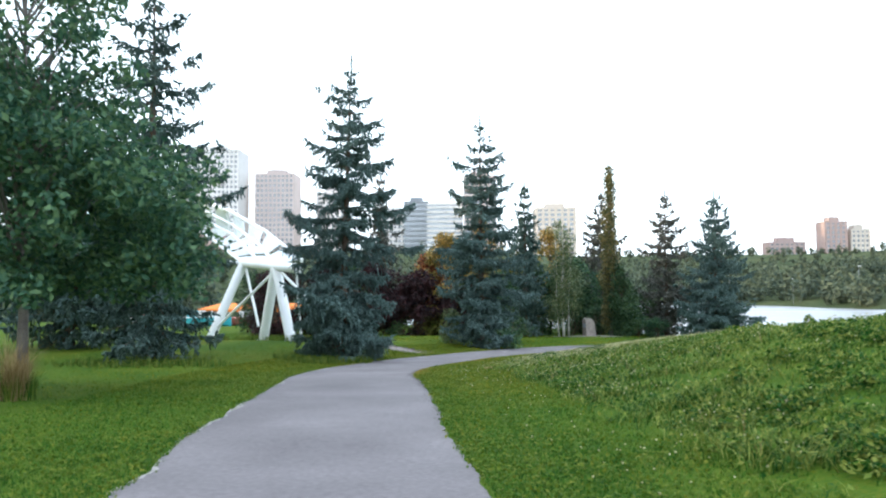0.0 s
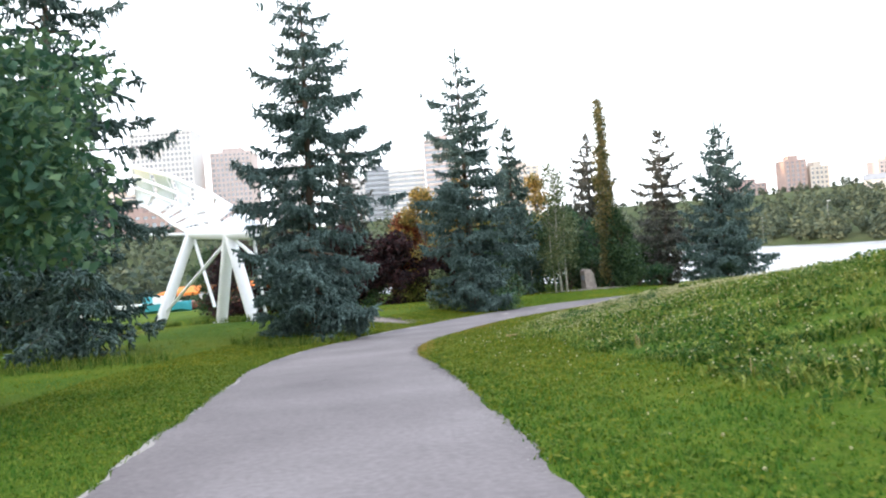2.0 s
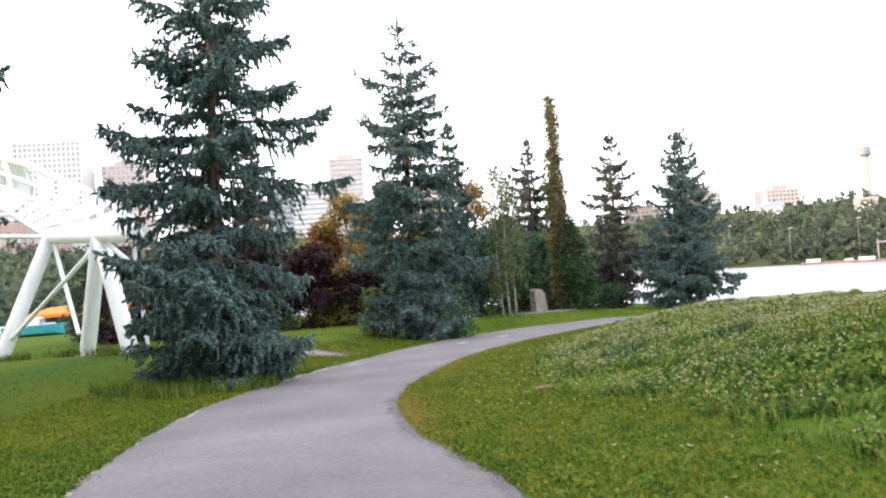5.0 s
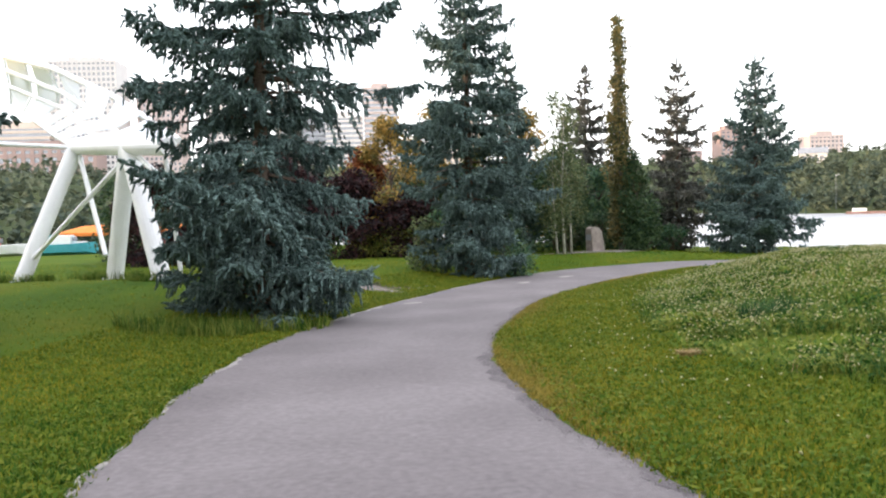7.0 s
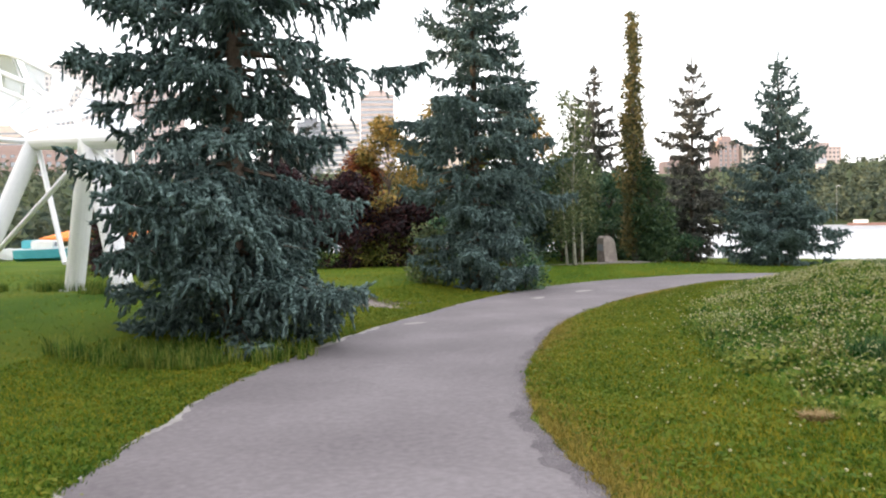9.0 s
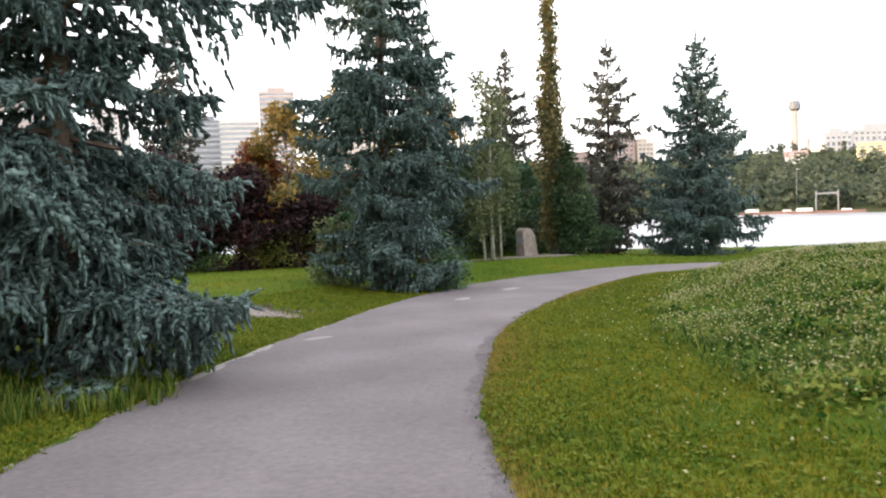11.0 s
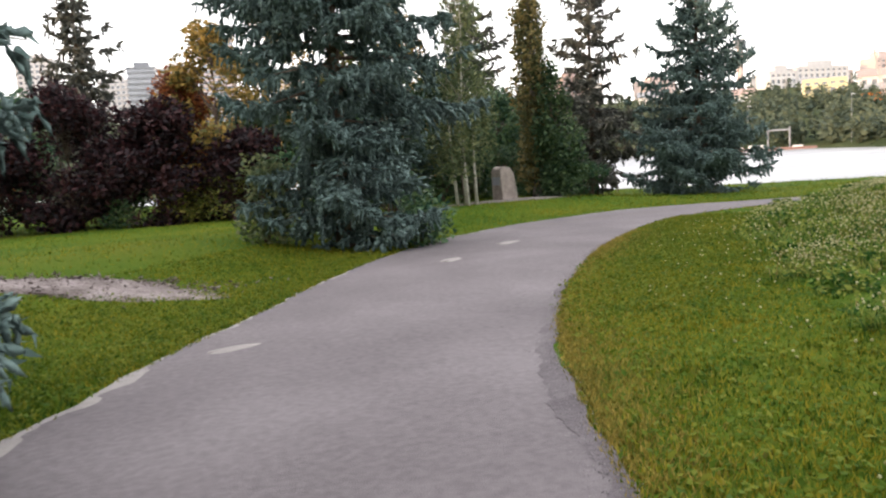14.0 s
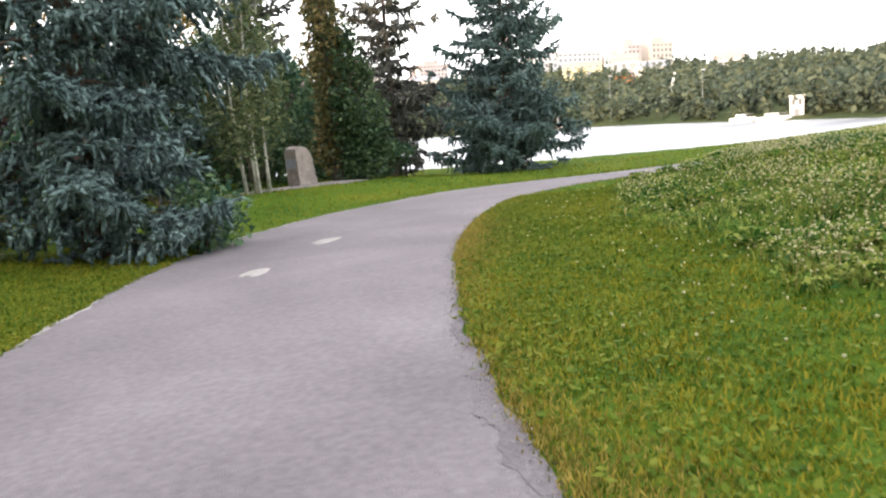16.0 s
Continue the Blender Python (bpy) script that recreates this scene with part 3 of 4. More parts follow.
clump = 0.6 + 0.55 * np.sin(mp[:, 0] * 1.3 + 2 * np.sin(mp[:, 1] * 0.7)) * np.sin(mp[:, 1] * 1.1 + 1.3)
V, F = blades(mp, 4, 0.06 + 0.13 * np.clip(clump, 0, 1) ** 1.5, 0.008, 1.2, rng, True)
tagged(obj("meadow_grass", V, F, MEADOW), "tall unmown meadow grass on a low mound", "grass", kind="stuff")
# white clover in drifts over the meadow
drift = 0.5 + 0.5 * np.sin(mp[:, 0] * 0.9 + 1.7 * np.sin(mp[:, 1] * 0.55)) * np.sin(mp[:, 1] * 0.8 - mp[:, 0] * 0.35 + 1)
q = mp[rng.random(len(mp)) < np.interp(mp[:, 1], [12, 22, 29, 40], [0.06, 0.3, 0.85, 0.95]) * (0.2 + drift)]
near_edge = np.abs(np.where(off_line(REDGE, lp[:, 0], lp[:, 1]) > 0, off_line(REDGE, lp[:, 0], lp[:, 1]), -off_line(LEDGE, lp[:, 0], lp[:, 1])))
herb = lp[(near_edge < 4.5) & (rng.random(len(lp)) < 0.26)]
herb = herb + np.column_stack([rng.normal(0, 0.05, (len(herb), 2)), rng.uniform(0.02, 0.06, len(herb))])
V, F = leaves(herb, 0.026, rng, 3.0)
tagged(obj("lawn_clover", V, F, CLOVER_LEAF), "small clover leaves in the mown lawn", "leaves", kind="stuff")
stray = lp[(off_line(REDGE, lp[:, 0], lp[:, 1]) > 0.9)]
stray = stray[rng.random(len(stray)) < 0.004]
dead = q[rng.random(len(q)) < 0.12]
V, F = blades(dead, 3, np.full(len(dead), 0.2), 0.0045, 0.5, rng, True)
tagged(obj("dry_stems", V, F, STRAW), "dry straw-coloured flower stems among the meadow grass", "grass", kind="stuff")
herb = mp[rng.random(len(mp)) < 0.6]
herb = np.repeat(herb, 3, 0) + np.column_stack([rng.normal(0, 0.07, (len(herb) * 3, 2)), rng.uniform(0.03, 0.15, len(herb) * 3)])
V, F = leaves(herb, 0.035, rng, 2.0)
tagged(obj("clover_leaves", V, F, MEADOW), "low green clover leaves among the meadow grass", "leaves", kind="stuff")
heads = np.vstack([q + np.column_stack([np.zeros((len(q), 2)), rng.uniform(0.12, 0.22, len(q))]), stray + (0, 0, 0.06)])
V, F = spindles(heads, rng.normal(0, 0.3, (len(heads), 3)) + (0, 0, 1), rng.uniform(0.016, 0.027, len(heads)), rng.uniform(0.013, 0.021, len(heads)), rng, 0)
tagged(obj("clover_flowers", V, F, CLOVER), "small white clover flower heads scattered in the grass", "flowers", kind="stuff")
# lumps of broad-leaved weeds in the meadow
WN = 420
wx, wy = rng.uniform(1.5, 20, WN), rng.uniform(6, 45, WN)
wd = off_line(REDGE, wx, wy)
ok = (wd > 2.6) & (wd < 11)
lump = np.column_stack([wx, wy, land(wx, wy)])[ok]
lr, lh = rng.uniform(0.15, 0.4, (len(lump), 1, 1)), rng.uniform(0.12, 0.3, (len(lump), 1, 1))
ld = unit(rng.normal(size=(len(lump), 260, 3)))
ld[..., 2] = np.abs(ld[..., 2])
weed = (lump[:, None] + ld * np.concatenate([lr, lr, lh], 2) * rng.random((len(lump), 260, 1)) ** 0.4).reshape(-1, 3)
V, F = leaves(weed, 0.04, rng, 1.0)
tagged(obj("meadow_weeds", V, F, MEADOW), "lumps of leafy green weeds among the meadow grass", "weeds", kind="stuff")
# darker tufts standing out of the meadow
for cx, cy, rad in ((4.15, 27.8, 0.42), (12.2, 39.4, 0.5), (5.6, 26.6, 0.35)):
    r, a = rad * np.sqrt(rng.random(90)), rng.uniform(0, 6.283, 90)
    tuft = np.column_stack([cx + r * np.cos(a), cy + r * np.sin(a)])
    tuft = np.column_stack([tuft, land(tuft[:, 0], tuft[:, 1]) - 0.01])
    V, F = blades(tuft, 8, np.full(90, 0.27), 0.006, 0.55, rng, True)
    tagged(obj("grass_tuft", V, F, TUFT), "tall dark green tuft of grass in the meadow", "grass", kind="stuff")
r, a = 0.085 * np.sqrt(rng.random(60)), rng.uniform(0, 6.283, 60)
tuft = np.column_stack([2.2 + r * np.cos(a), 25.95 + r * np.sin(a)])
tuft = np.column_stack([tuft, land(tuft[:, 0], tuft[:, 1]) - 0.01])
V, F = blades(tuft, 7, np.full(60, 0.08), 0.008, 1.3, rng, True)
tagged(obj("withered_tuft", V, F, STRAW), "withered tan clump of grass at the meadow's edge", "grass", kind="stuff")
# longer grass left round the spruce trunk and the pavilion's feet
tall = []
for cx, cy, rad, cnt in ((-4.0, 31.8, 1.6, 300), (-2.6, 33.4, 0.7, 60), (-11.8, 42.2, 0.8, 160), (-8.7, 40.9, 0.8, 130), (-6.6, 38.1, 0.8, 130), (-9.8, 44.5, 1.4, 160), (-9.5, 27.6, 2.6, 300)):
    a, r = rng.uniform(0, 6.283, cnt), rad * np.sqrt(rng.random(cnt))
    tall.append(np.column_stack([cx + r * np.cos(a) * 1.2, cy + r * np.sin(a) * 0.6]))
tall = np.vstack(tall)
tp = np.column_stack([tall, land(tall[:, 0], tall[:, 1]) - 0.01])
V, F = blades(tp, 9, rng.uniform(0.14, 0.34, len(tp)), 0.007, 0.5, rng, True)
tagged(obj("uncut_grass", V, F, MEADOW), "uncut grass round tree trunks and steel feet", "grass", kind="stuff")


# ---- trees ----
def trunk_tube(H, r0, seed, top=0.98, bend=0.0):
    r = random.Random(seed)
    pts, rad = [], []
    for i in range(9):
        s = i / 8
        pts.append((bend * math.sin(s * 3 + seed) + r.uniform(-0.02, 0.02), bend * math.cos(s * 2 + seed) - bend, H * top * s - 0.15 * (i == 0)))
        rad.append(r0 * (1.25 if i == 0 else 1 - 0.93 * s))
    return tube(pts, rad, 9)


def spruce(x, y, H, R, seed, mat, label, belly=0.35, dense=1.0, shoot=0.3, clear=0.25, droop=0.25, needles=6, hang=0.5, uneven=0.25, gap=0.36, taper=0.7, limbs_lo=5, fan=0.3, lift=0.5, skirt=0.72, lean=0.0, waist=0.0, open_top=0.35):
    """A spruce: trunk, whorls of drooping limbs, and shoots along every limb. belly: the share of the height up to which the crown stays wide."""
    rng = np.random.default_rng(seed)
    tree = thing("spruce_tree", pose(x, y, ground_z(x, y), 0, lean, 0), label, "tree", "spruces in the park")
    v, f = trunk_tube(H, 0.016 * H, seed)
    obj("trunk", v, f, BARK, tree, smooth=True)
    S, D, LL, RR = [], [], [], []
    limb_v, limb_f = [], []
    h = clear
    azo = rng.uniform(0, 6.28)
    lumps = rng.uniform(0, 6.28, 4)
    while h < H * 0.985:
        s = h / H
        prof = max(0.0, 1 - (s - belly) / (1 - belly)) ** taper if s > belly else skirt + (1 - skirt) * (s / belly)
        prof *= (1 - waist * math.exp(-((s - 0.31) / 0.045) ** 2)) * (1 + waist * math.exp(-((s - 0.2) / 0.05) ** 2))
        count = int(rng.integers(limbs_lo, limbs_lo + 3)) if s < 0.9 else 4
        for k in range(count):
            az = azo + 6.283 * k / count + rng.uniform(-0.35, 0.35)
            lump = 1 + uneven * (math.sin(az * 2 + lumps[0] + h * 1.1) * 0.6 + math.sin(az * 3 + lumps[1] - h * 0.7) * 0.4)
            inner = rng.random() < 0.3
            L = max(0.12, R * prof * lump * (rng.uniform(0.3, 0.6) if inner else rng.uniform(0.8, 1.12)))
            z0 = h + rng.uniform(-0.14, 0.14)
            L *= min(1.0, 0.62 + 0.36 * max(z0, 0))
            rise = (lift * (s - 0.35) if s > 0.35 else -0.25 * (0.35 - s)) + rng.uniform(-0.08, 0.08)
            sag = droop * (1.1 - s) * rng.uniform(0.6, 1.3) * min(1.0, 0.3 + z0 / 2.5)
            side_bend = rng.uniform(-0.25, 0.25)
            if z0 + L * (rise - sag + 0.24) < 0.25:
                L *= 0.8

            def at(u):
                a = az + side_bend * u
                return np.array([L * u * math.cos(a), L * u * math.sin(a), max(z0 + L * (rise * u - sag * u * u + 0.24 * u ** 4), 0.1)])
            if L > 0.5:
                pv, pf = tube([at(0), at(0.35), at(0.7), at(0.97)], [0.012 + 0.014 * L, 0.01 + 0.009 * L, 0.008, 0.004], 4, False)
                o = len(limb_v)
                limb_v += pv
                limb_f += [tuple(i + o for i in q) for q in pf]
            stations = max(2, int(L / (0.15 / dense)))
            for j in range(stations):
                u = 0.14 + 0.86 * (j + rng.uniform(0, 0.8)) / stations
                p, pn = at(u), at(min(u + 0.05, 1.05))
                pad = math.sin(p[0] * 3.6 + lumps[2]) * math.sin(p[1] * 3.4 + lumps[3]) + 0.8 * math.sin(p[2] * 4.4 + lumps[0] + 1.3 * p[0])
                if pad < -0.4 and rng.random() < 0.68:
                    continue
                fwd = pn - p
                fwd = fwd / (np.linalg.norm(fwd) + 1e-9)
                lat = np.array([-fwd[1], fwd[0], 0.0])
                reach = 0.10 + fan * L * (1.02 - u) ** 0.8 * min(1, u * 3) * rng.uniform(0.6, 1.2)
                for sd in (-1, 1):
                    dirn = fwd * rng.uniform(0.5, 0.9) + lat * sd * rng.uniform(0.7, 1.1) + np.array([0, 0, rng.uniform(-0.5, 0.25)])
                    dirn = dirn / np.linalg.norm(dirn)
                    q, left = p.copy(), reach
                    while left > 0:
                        l = shoot * rng.uniform(0.75, 1.3)
                        S.append(q.copy()); D.append(dirn + rng.normal(0, 0.38, 3)); LL.append(l); RR.append(0.29 * l * rng.uniform(0.8, 1.2))
                        if rng.random() < hang:
                            S.append(q + dirn * 0.3 * l); D.append(dirn * 0.35 + np.array([rng.normal(0, 0.2), rng.normal(0, 0.2), -0.9])); LL.append(shoot * rng.uniform(0.8, 2.0)); RR.append(0.2 * shoot)
                        q = q + dirn * l * 0.7
                        dirn = dirn + np.array([0, 0, -0.13])
                        left -= l * 0.7
                S.append(p.copy()); D.append(fwd + rng.normal(0, 0.1, 3)); LL.append(shoot * rng.uniform(0.9, 1.3)); RR.append(0.21 * shoot)
        if h > 0.5 and s < 0.8:
            for k in range(7):
                a = rng.uniform(0, 6.283)
                d = np.array([math.cos(a), math.sin(a), rng.uniform(-0.7, 0.1)])
                for r in (0.05, 0.22, 0.38):
                    S.append(np.array([0, 0, h + rng.uniform(0, gap)]) + d * r); D.append(d + rng.normal(0, 0.4, 3)); LL.append(shoot * rng.uniform(1.1, 1.7)); RR.append(0.3 * shoot)
        azo += 0.9
        h += gap * (1 + open_top * s)
    for k in range(9):   # slim leader with short side shoots
        z = H * (0.93 + 0.01 * k)
        S.append(np.array([0, 0, z])); D.append(np.array([rng.normal(0, 0.06), rng.normal(0, 0.06), 1])); LL.append(0.028 * H); RR.append(0.045)
        a = 2.4 * k
        S.append(np.array([0, 0, z])); D.append(np.array([math.cos(a), math.sin(a), 0.7])); LL.append(0.3 - 0.024 * k); RR.append(0.035)
    S, D = np.array(S), np.array(D)
    V, F = spindles(S, D, np.array(LL), np.array(RR), rng, needles)
    V[:, 2] = np.maximum(V[:, 2], 0.02)
    obj("branchwork", limb_v, limb_f, BARK, tree)["kind"] = "stuff"
    obj("crown", V, F, mat, tree)
    return tree


spruce(-3.58, 33.4, 12.2, 2.3, 101, NEEDLE_BLUE, "tall blue spruce with drooping limbs beside the path", 0.5, 1.25, 0.15, 0.5, 0.42, 4, 0.55, 0.36, 0.31, 0.6, 5, 0.42, 0.45, 0.95, 2.0, 0.14, 0.9)
spruce(2.45, 46.1, 12.8, 2.5, 102, NEEDLE_BLUE, "dense blue spruce with limbs to the ground", 0.46, 1.15, 0.18, 0.15, 0.38, 3, 0.55, 0.36, 0.35, 0.72, 5, 0.38, 0.5, 0.82, 0.0, 0.0, 0.8)
spruce(-9.9, 29.6, 14.2, 2.8, 103, NEEDLE_GREEN, "broad dark spruce with low sweeping limbs", 0.36, 0.9, 0.21, 0.15, 0.42, 3, 0.45, 0.32, 0.46, 0.62, 5, 0.34, 0.5, 0.92, 0.0, 0.0, 0.8)
spruce(-15.4, 34.6, 13.0, 3.0, 109, NEEDLE_GREEN, "dark spruce with limbs down to the lawn", 0.25, 0.7, 0.27, 0.15, 0.36, 3, 0.4, 0.3, 0.46, 0.75, 5, 0.34)
spruce(5.7, 55.5, 10.4, 1.9, 104, NEEDLE_GREEN, "narrow dark green spruce behind a larger one", 0.2, 0.75, 0.3, 0.3, 0.25, 3, 0.3, 0.3, 0.40, 0.8, 4)
spruce(12.9, 67.0, 11.3, 2.9, 105, NEEDLE_BROWN, "thin brownish spruce near the river bank", 0.15, 0.7, 0.30, 0.6, 0.3, 3, 0.35, 0.35, 0.50, 0.75, 5, 0.26)
spruce(17.0, 62.2, 11.1, 2.6, 106, NEEDLE_BROWN, "sparse brownish spruce with gaps between its limbs", 0.22, 0.75, 0.27, 0.3, 0.28, 3, 0.35, 0.35, 0.50, 0.72, 5, 0.23)
spruce(19.1, 57.0, 10.2, 3.1, 107, NEEDLE_BLUE, "broad conical blue spruce by the river", 0.16, 1.0, 0.22, 0.15, 0.22, 3, 0.4, 0.16, 0.36, 0.72, 6, 0.3, 0.75, 0.95)
spruce(-6.4, 76.0, 14.5, 2.9, 108, NEEDLE_BROWN, "tall brownish spruce behind the purple shrubs", 0.15, 0.6, 0.40, 0.5, 0.25, 2, 0.25, 0.3, 0.5, 0.75, 4)


def leaf_points(blobs, per, rng):
    out = []
    for bx, by, bz, rx, ry, rz in blobs:
        n = max(12, int(per * rx * ry * rz))
        d = unit(rng.normal(size=(n, 3))) * (rng.random((n, 1)) ** 0.45)
        out.append(np.array([bx, by, bz]) + d * (rx, ry, rz))
    return np.vstack(out)


def broadleaf(name, x, y, H, bole, crown, seed, leaf_mat, bark, label, per, size, category="tree", stems=1, spread=0.0, trunk_r=0.15, group=""):
    """A leafy tree or shrub. crown: function of (rng) that gives blobs; limbs reach to the blobs."""
    rng = np.random.default_rng(seed)
    tree = thing(name, pose(x, y, ground_z(x, y)), label, category, group)
    blobs = crown(rng)
    for sidx in range(stems):
        a = 6.283 * sidx / stems + seed
        sx, sy = spread * math.cos(a), spread * math.sin(a)
        pts = [(sx * 0.4 * k / 6 + sx * 0.6 + 0.05 * math.sin(k + seed), sy * 0.4 * k / 6 + sy * 0.6 + 0.05 * math.cos(k * 1.3 + seed), H * 0.92 * k / 6 - 0.1 * (k == 0)) for k in range(7)]
        v, f = tube(pts, [trunk_r * (1.3 if k == 0 else 1 - 0.9 * k / 6) for k in range(7)], 8)
        obj("trunk", v, f, bark, tree, smooth=True)
    lv, lf = [], []
    for bx, by, bz, rx, ry, rz in blobs:
        z0 = max(bole * 0.8, bz - 0.9 * math.hypot(bx, by) - 0.3)
        if z0 < H * 0.9 and bz > bole * 1.9:
            pv, pf = tube([(0, 0, z0), (bx * 0.5, by * 0.5, z0 + (bz - z0) * 0.6), (bx, by, bz)], [trunk_r * 0.35, trunk_r * 0.22, trunk_r * 0.08], 5, False)
            o = len(lv)
            lv += pv
            lf += [tuple(i + o for i in q) for q in pf]
    if lv:
        obj("branchwork", lv, lf, bark, tree)["kind"] = "stuff"
    P = leaf_points(blobs, per, rng)
    P[:, 2] = np.maximum(P[:, 2], 0.03)
    V, F = leaves(P, size, rng)
    obj("crown", V, F, leaf_mat, tree)
    return tree


def round_crown(R, z0, z1, count, blob):
    def make(rng):
        out = []
        for _ in range(count):
            s = rng.random()
            z = z0 + (z1 - z0) * s
            r = R * math.sin(math.pi * min(0.97, 0.16 + 0.84 * s)) ** 0.6 * rng.random() ** 0.4
            a = rng.uniform(0, 6.283)
            b = blob * rng.uniform(0.6, 1.25)
            out.append((r * math.cos(a), r * math.sin(a), z, b, b, b * 0.7))
        return out
    return make


def domed_crown(R, z_rim, z_hang, z_top, count, blob):
    """Blobs filling a dome: tall at the middle, low at the rim, with hanging outer boughs."""
    def make(rng):
        out = []
        for _ in range(count):
            r = R * rng.random() ** 0.7
            a = rng.uniform(0, 6.283)
            hi = z_top - (z_top - z_rim) * (r / R) ** 1.1
            lo = z_hang + 0.3 * (1 - r / R)
            b = blob * rng.uniform(0.55, 1.2)
            out.append((r * math.cos(a), r * math.sin(a), lo + (hi - lo) * rng.random(), b, b, b * 0.62))
        return out
    return make


def column_crown(R, z0, z1, count, blob):
    def make(rng):
        out = []
        for k in range(count):
            s = (k + rng.random()) / count
            r = R * (0.55 + 0.45 * math.sin(math.pi * min(1, s * 1.1 + 0.15))) * rng.uniform(0.2, 0.9)
            a = rng.uniform(0, 6.283)
            b = blob * rng.uniform(0.6, 1.2) * (1 - 0.45 * s)
            out.append((r * math.cos(a), r * math.sin(a), z0 + (z1 - z0) * s, b, b, b * 1.5))
        return out
    return make


broadleaf("broadleaf_tree", -7.6, 17.0, 10.5, 2.6, domed_crown(3.7, 4.0, 2.0, 12.0, 230, 0.85), 201, LEAF, BARK_GREY, "large leafy green tree on the lawn", 680, 0.085, trunk_r=0.11)
broadleaf("poplar_tree", 11.8, 57.0, 12.0, 1.5, column_crown(0.66, 1.0, 11.9, 140, 0.52), 202, LEAF_POPLAR, BARK_GREY, "tall slim columnar poplar, sunlit gold warmed into its leaf colour", 850, 0.10, trunk_r=0.14)
broadleaf("columnar_shrub", 12.35, 56.5, 4.7, 0.2, column_crown(1.1, 0.3, 4.9, 70, 0.6), 203, LEAF_DARK, BARK, "dense dark green upright shrub beside the memorial stone", 900, 0.09, "shrub", 3, 0.2, 0.05)
broadleaf("birch_tree", 8.2, 54.8, 8.0, 1.8, column_crown(1.5, 1.3, 7.6, 64, 0.62), 204, LEAF_BIRCH, BIRCH_BARK, "young birch with several pale stems", 560, 0.09, stems=4, spread=0.55, trunk_r=0.05)
for k, (x, y, H, R) in enumerate(((0.2, 61.8, 7.6, 2.1), (2.8, 66.5, 9.0, 1.8), (5.5, 62.0, 6.8, 1.4), (-1.2, 68.0, 6.6, 1.6), (8.2, 63.0, 8.0, 1.3))):
    broadleaf("golden_tree", x, y, H, 1.0, round_crown(R, 1.2, H, 40, 0.75), 210 + k, LEAF_SUN_GOLD if k != 2 else LEAF_YELLOWGREEN, BARK, "tree with yellow and orange leaves, the low sun's gold put into their colour", 420, 0.12, trunk_r=0.1, group="golden trees behind the lawn")
for k, (x, y, H, R) in enumerate(((4.2, 58.5, 4.2, 1.7), (6.8, 60.5, 5.2, 1.7), (9.4, 61.5, 5.4, 1.7), (12.0, 61.5, 4.4, 1.6), (14.2, 63.5, 3.6, 1.5), (2.0, 62.5, 4.0, 1.6), (10.6, 65.5, 5.6, 1.6), (16.6, 64.8, 2.6, 1.3), (-15.5, 66, 4.6, 2.2), (-8.0, 66.5, 5.5, 2.2))):
    broadleaf("understory_tree", x, y, H, 0.3, round_crown(R, 0.3, H, 42, 0.8), 260 + k, LEAF_DARK if k % 3 else LEAF, BARK, "small dark green leafy tree behind the lawn", 330, 0.12, trunk_r=0.06, stems=2, spread=0.25, group="small trees behind the lawn")
for k, (x, y, H, R) in enumerate(((-2.0, 61.4, 4.6, 2.0), (-5.6, 62.6, 5.4, 2.4), (-9.2, 62.0, 5.2, 2.2), (-12.6, 60.5, 5.0, 2.0), (-1.2, 63.9, 6.0, 1.1), (1.2, 60.4, 3.2, 1.5))):
    broadleaf("purple_tree", x, y, H, 0.4, round_crown(R, 0.15, H, 62, 0.85), 220 + k, LEAF_RUST if k == 4 else LEAF_PURPLE, BARK, "dark purple-leaved ornamental tree" if k != 4 else "rust-red leaved ornamental tree", 420, 0.12, trunk_r=0.08, stems=2, spread=0.3, group="purple trees behind the lawn")
for k, (x, y, H, R, mt) in enumerate(((-1.4, 60.3, 1.5, 0.9, LEAF_YELLOWGREEN), (0.4, 59.6, 1.6, 1.0, LEAF_YELLOWGREEN), (4.6, 50.5, 1.7, 1.0, LEAF_DARK), (6.4, 56.6, 2.2, 1.0, LEAF_DARK), (7.0, 57.6, 2.8, 1.2, LEAF_DARK), (9.3, 58.4, 2.4, 1.3, LEAF_DARK), (11.0, 58.8, 2.2, 1.1, LEAF_DARK), (14.4, 60.5, 1.7, 1.1, LEAF), (15.8, 60.2, 1.4, 0.9, LEAF), (-3.3, 60.6, 1.2, 0.8, LEAF_DARK), (0.75, 46.3, 1.7, 0.5, LEAF_BIRCH), (3.9, 45.2, 0.9, 0.6, LEAF))):
    broadleaf("shrub", x, y, H, 0.1, round_crown(R, 0.2, H, 26, 0.5), 240 + k, mt, BARK, "low leafy shrub at the edge of the lawn", 420, 0.085, "shrub", 2, 0.15, 0.03, "shrubs at the lawn's edge")


def ornamental_grass(x, y, seed):
    rng = np.random.default_rng(seed)
    t = thing("ornamental_grass", pose(x, y, ground_z(x, y)), "clump of straw-coloured ornamental grass", "grass clump")
    a, r = rng.uniform(0, 6.283, 90), 0.22 * np.sqrt(rng.random(90))
    V, F = blades(np.column_stack([r * np.cos(a), r * np.sin(a), np.zeros(90)]), 7, rng.uniform(0.7, 1.25, 90), 0.006, 0.55, rng, True)
    obj("plumes", V, F, STRAW, t)
    a, r = rng.uniform(0, 6.283, 90), 0.3 * np.sqrt(rng.random(90))
    V, F = blades(np.column_stack([r * np.cos(a), r * np.sin(a), np.zeros(90)]), 8, rng.uniform(0.3, 0.6, 90), 0.008, 0.7, rng, True)
    obj("leaves", V, F, MEADOW, t)


ornamental_grass(-6.9, 15.6, 5)

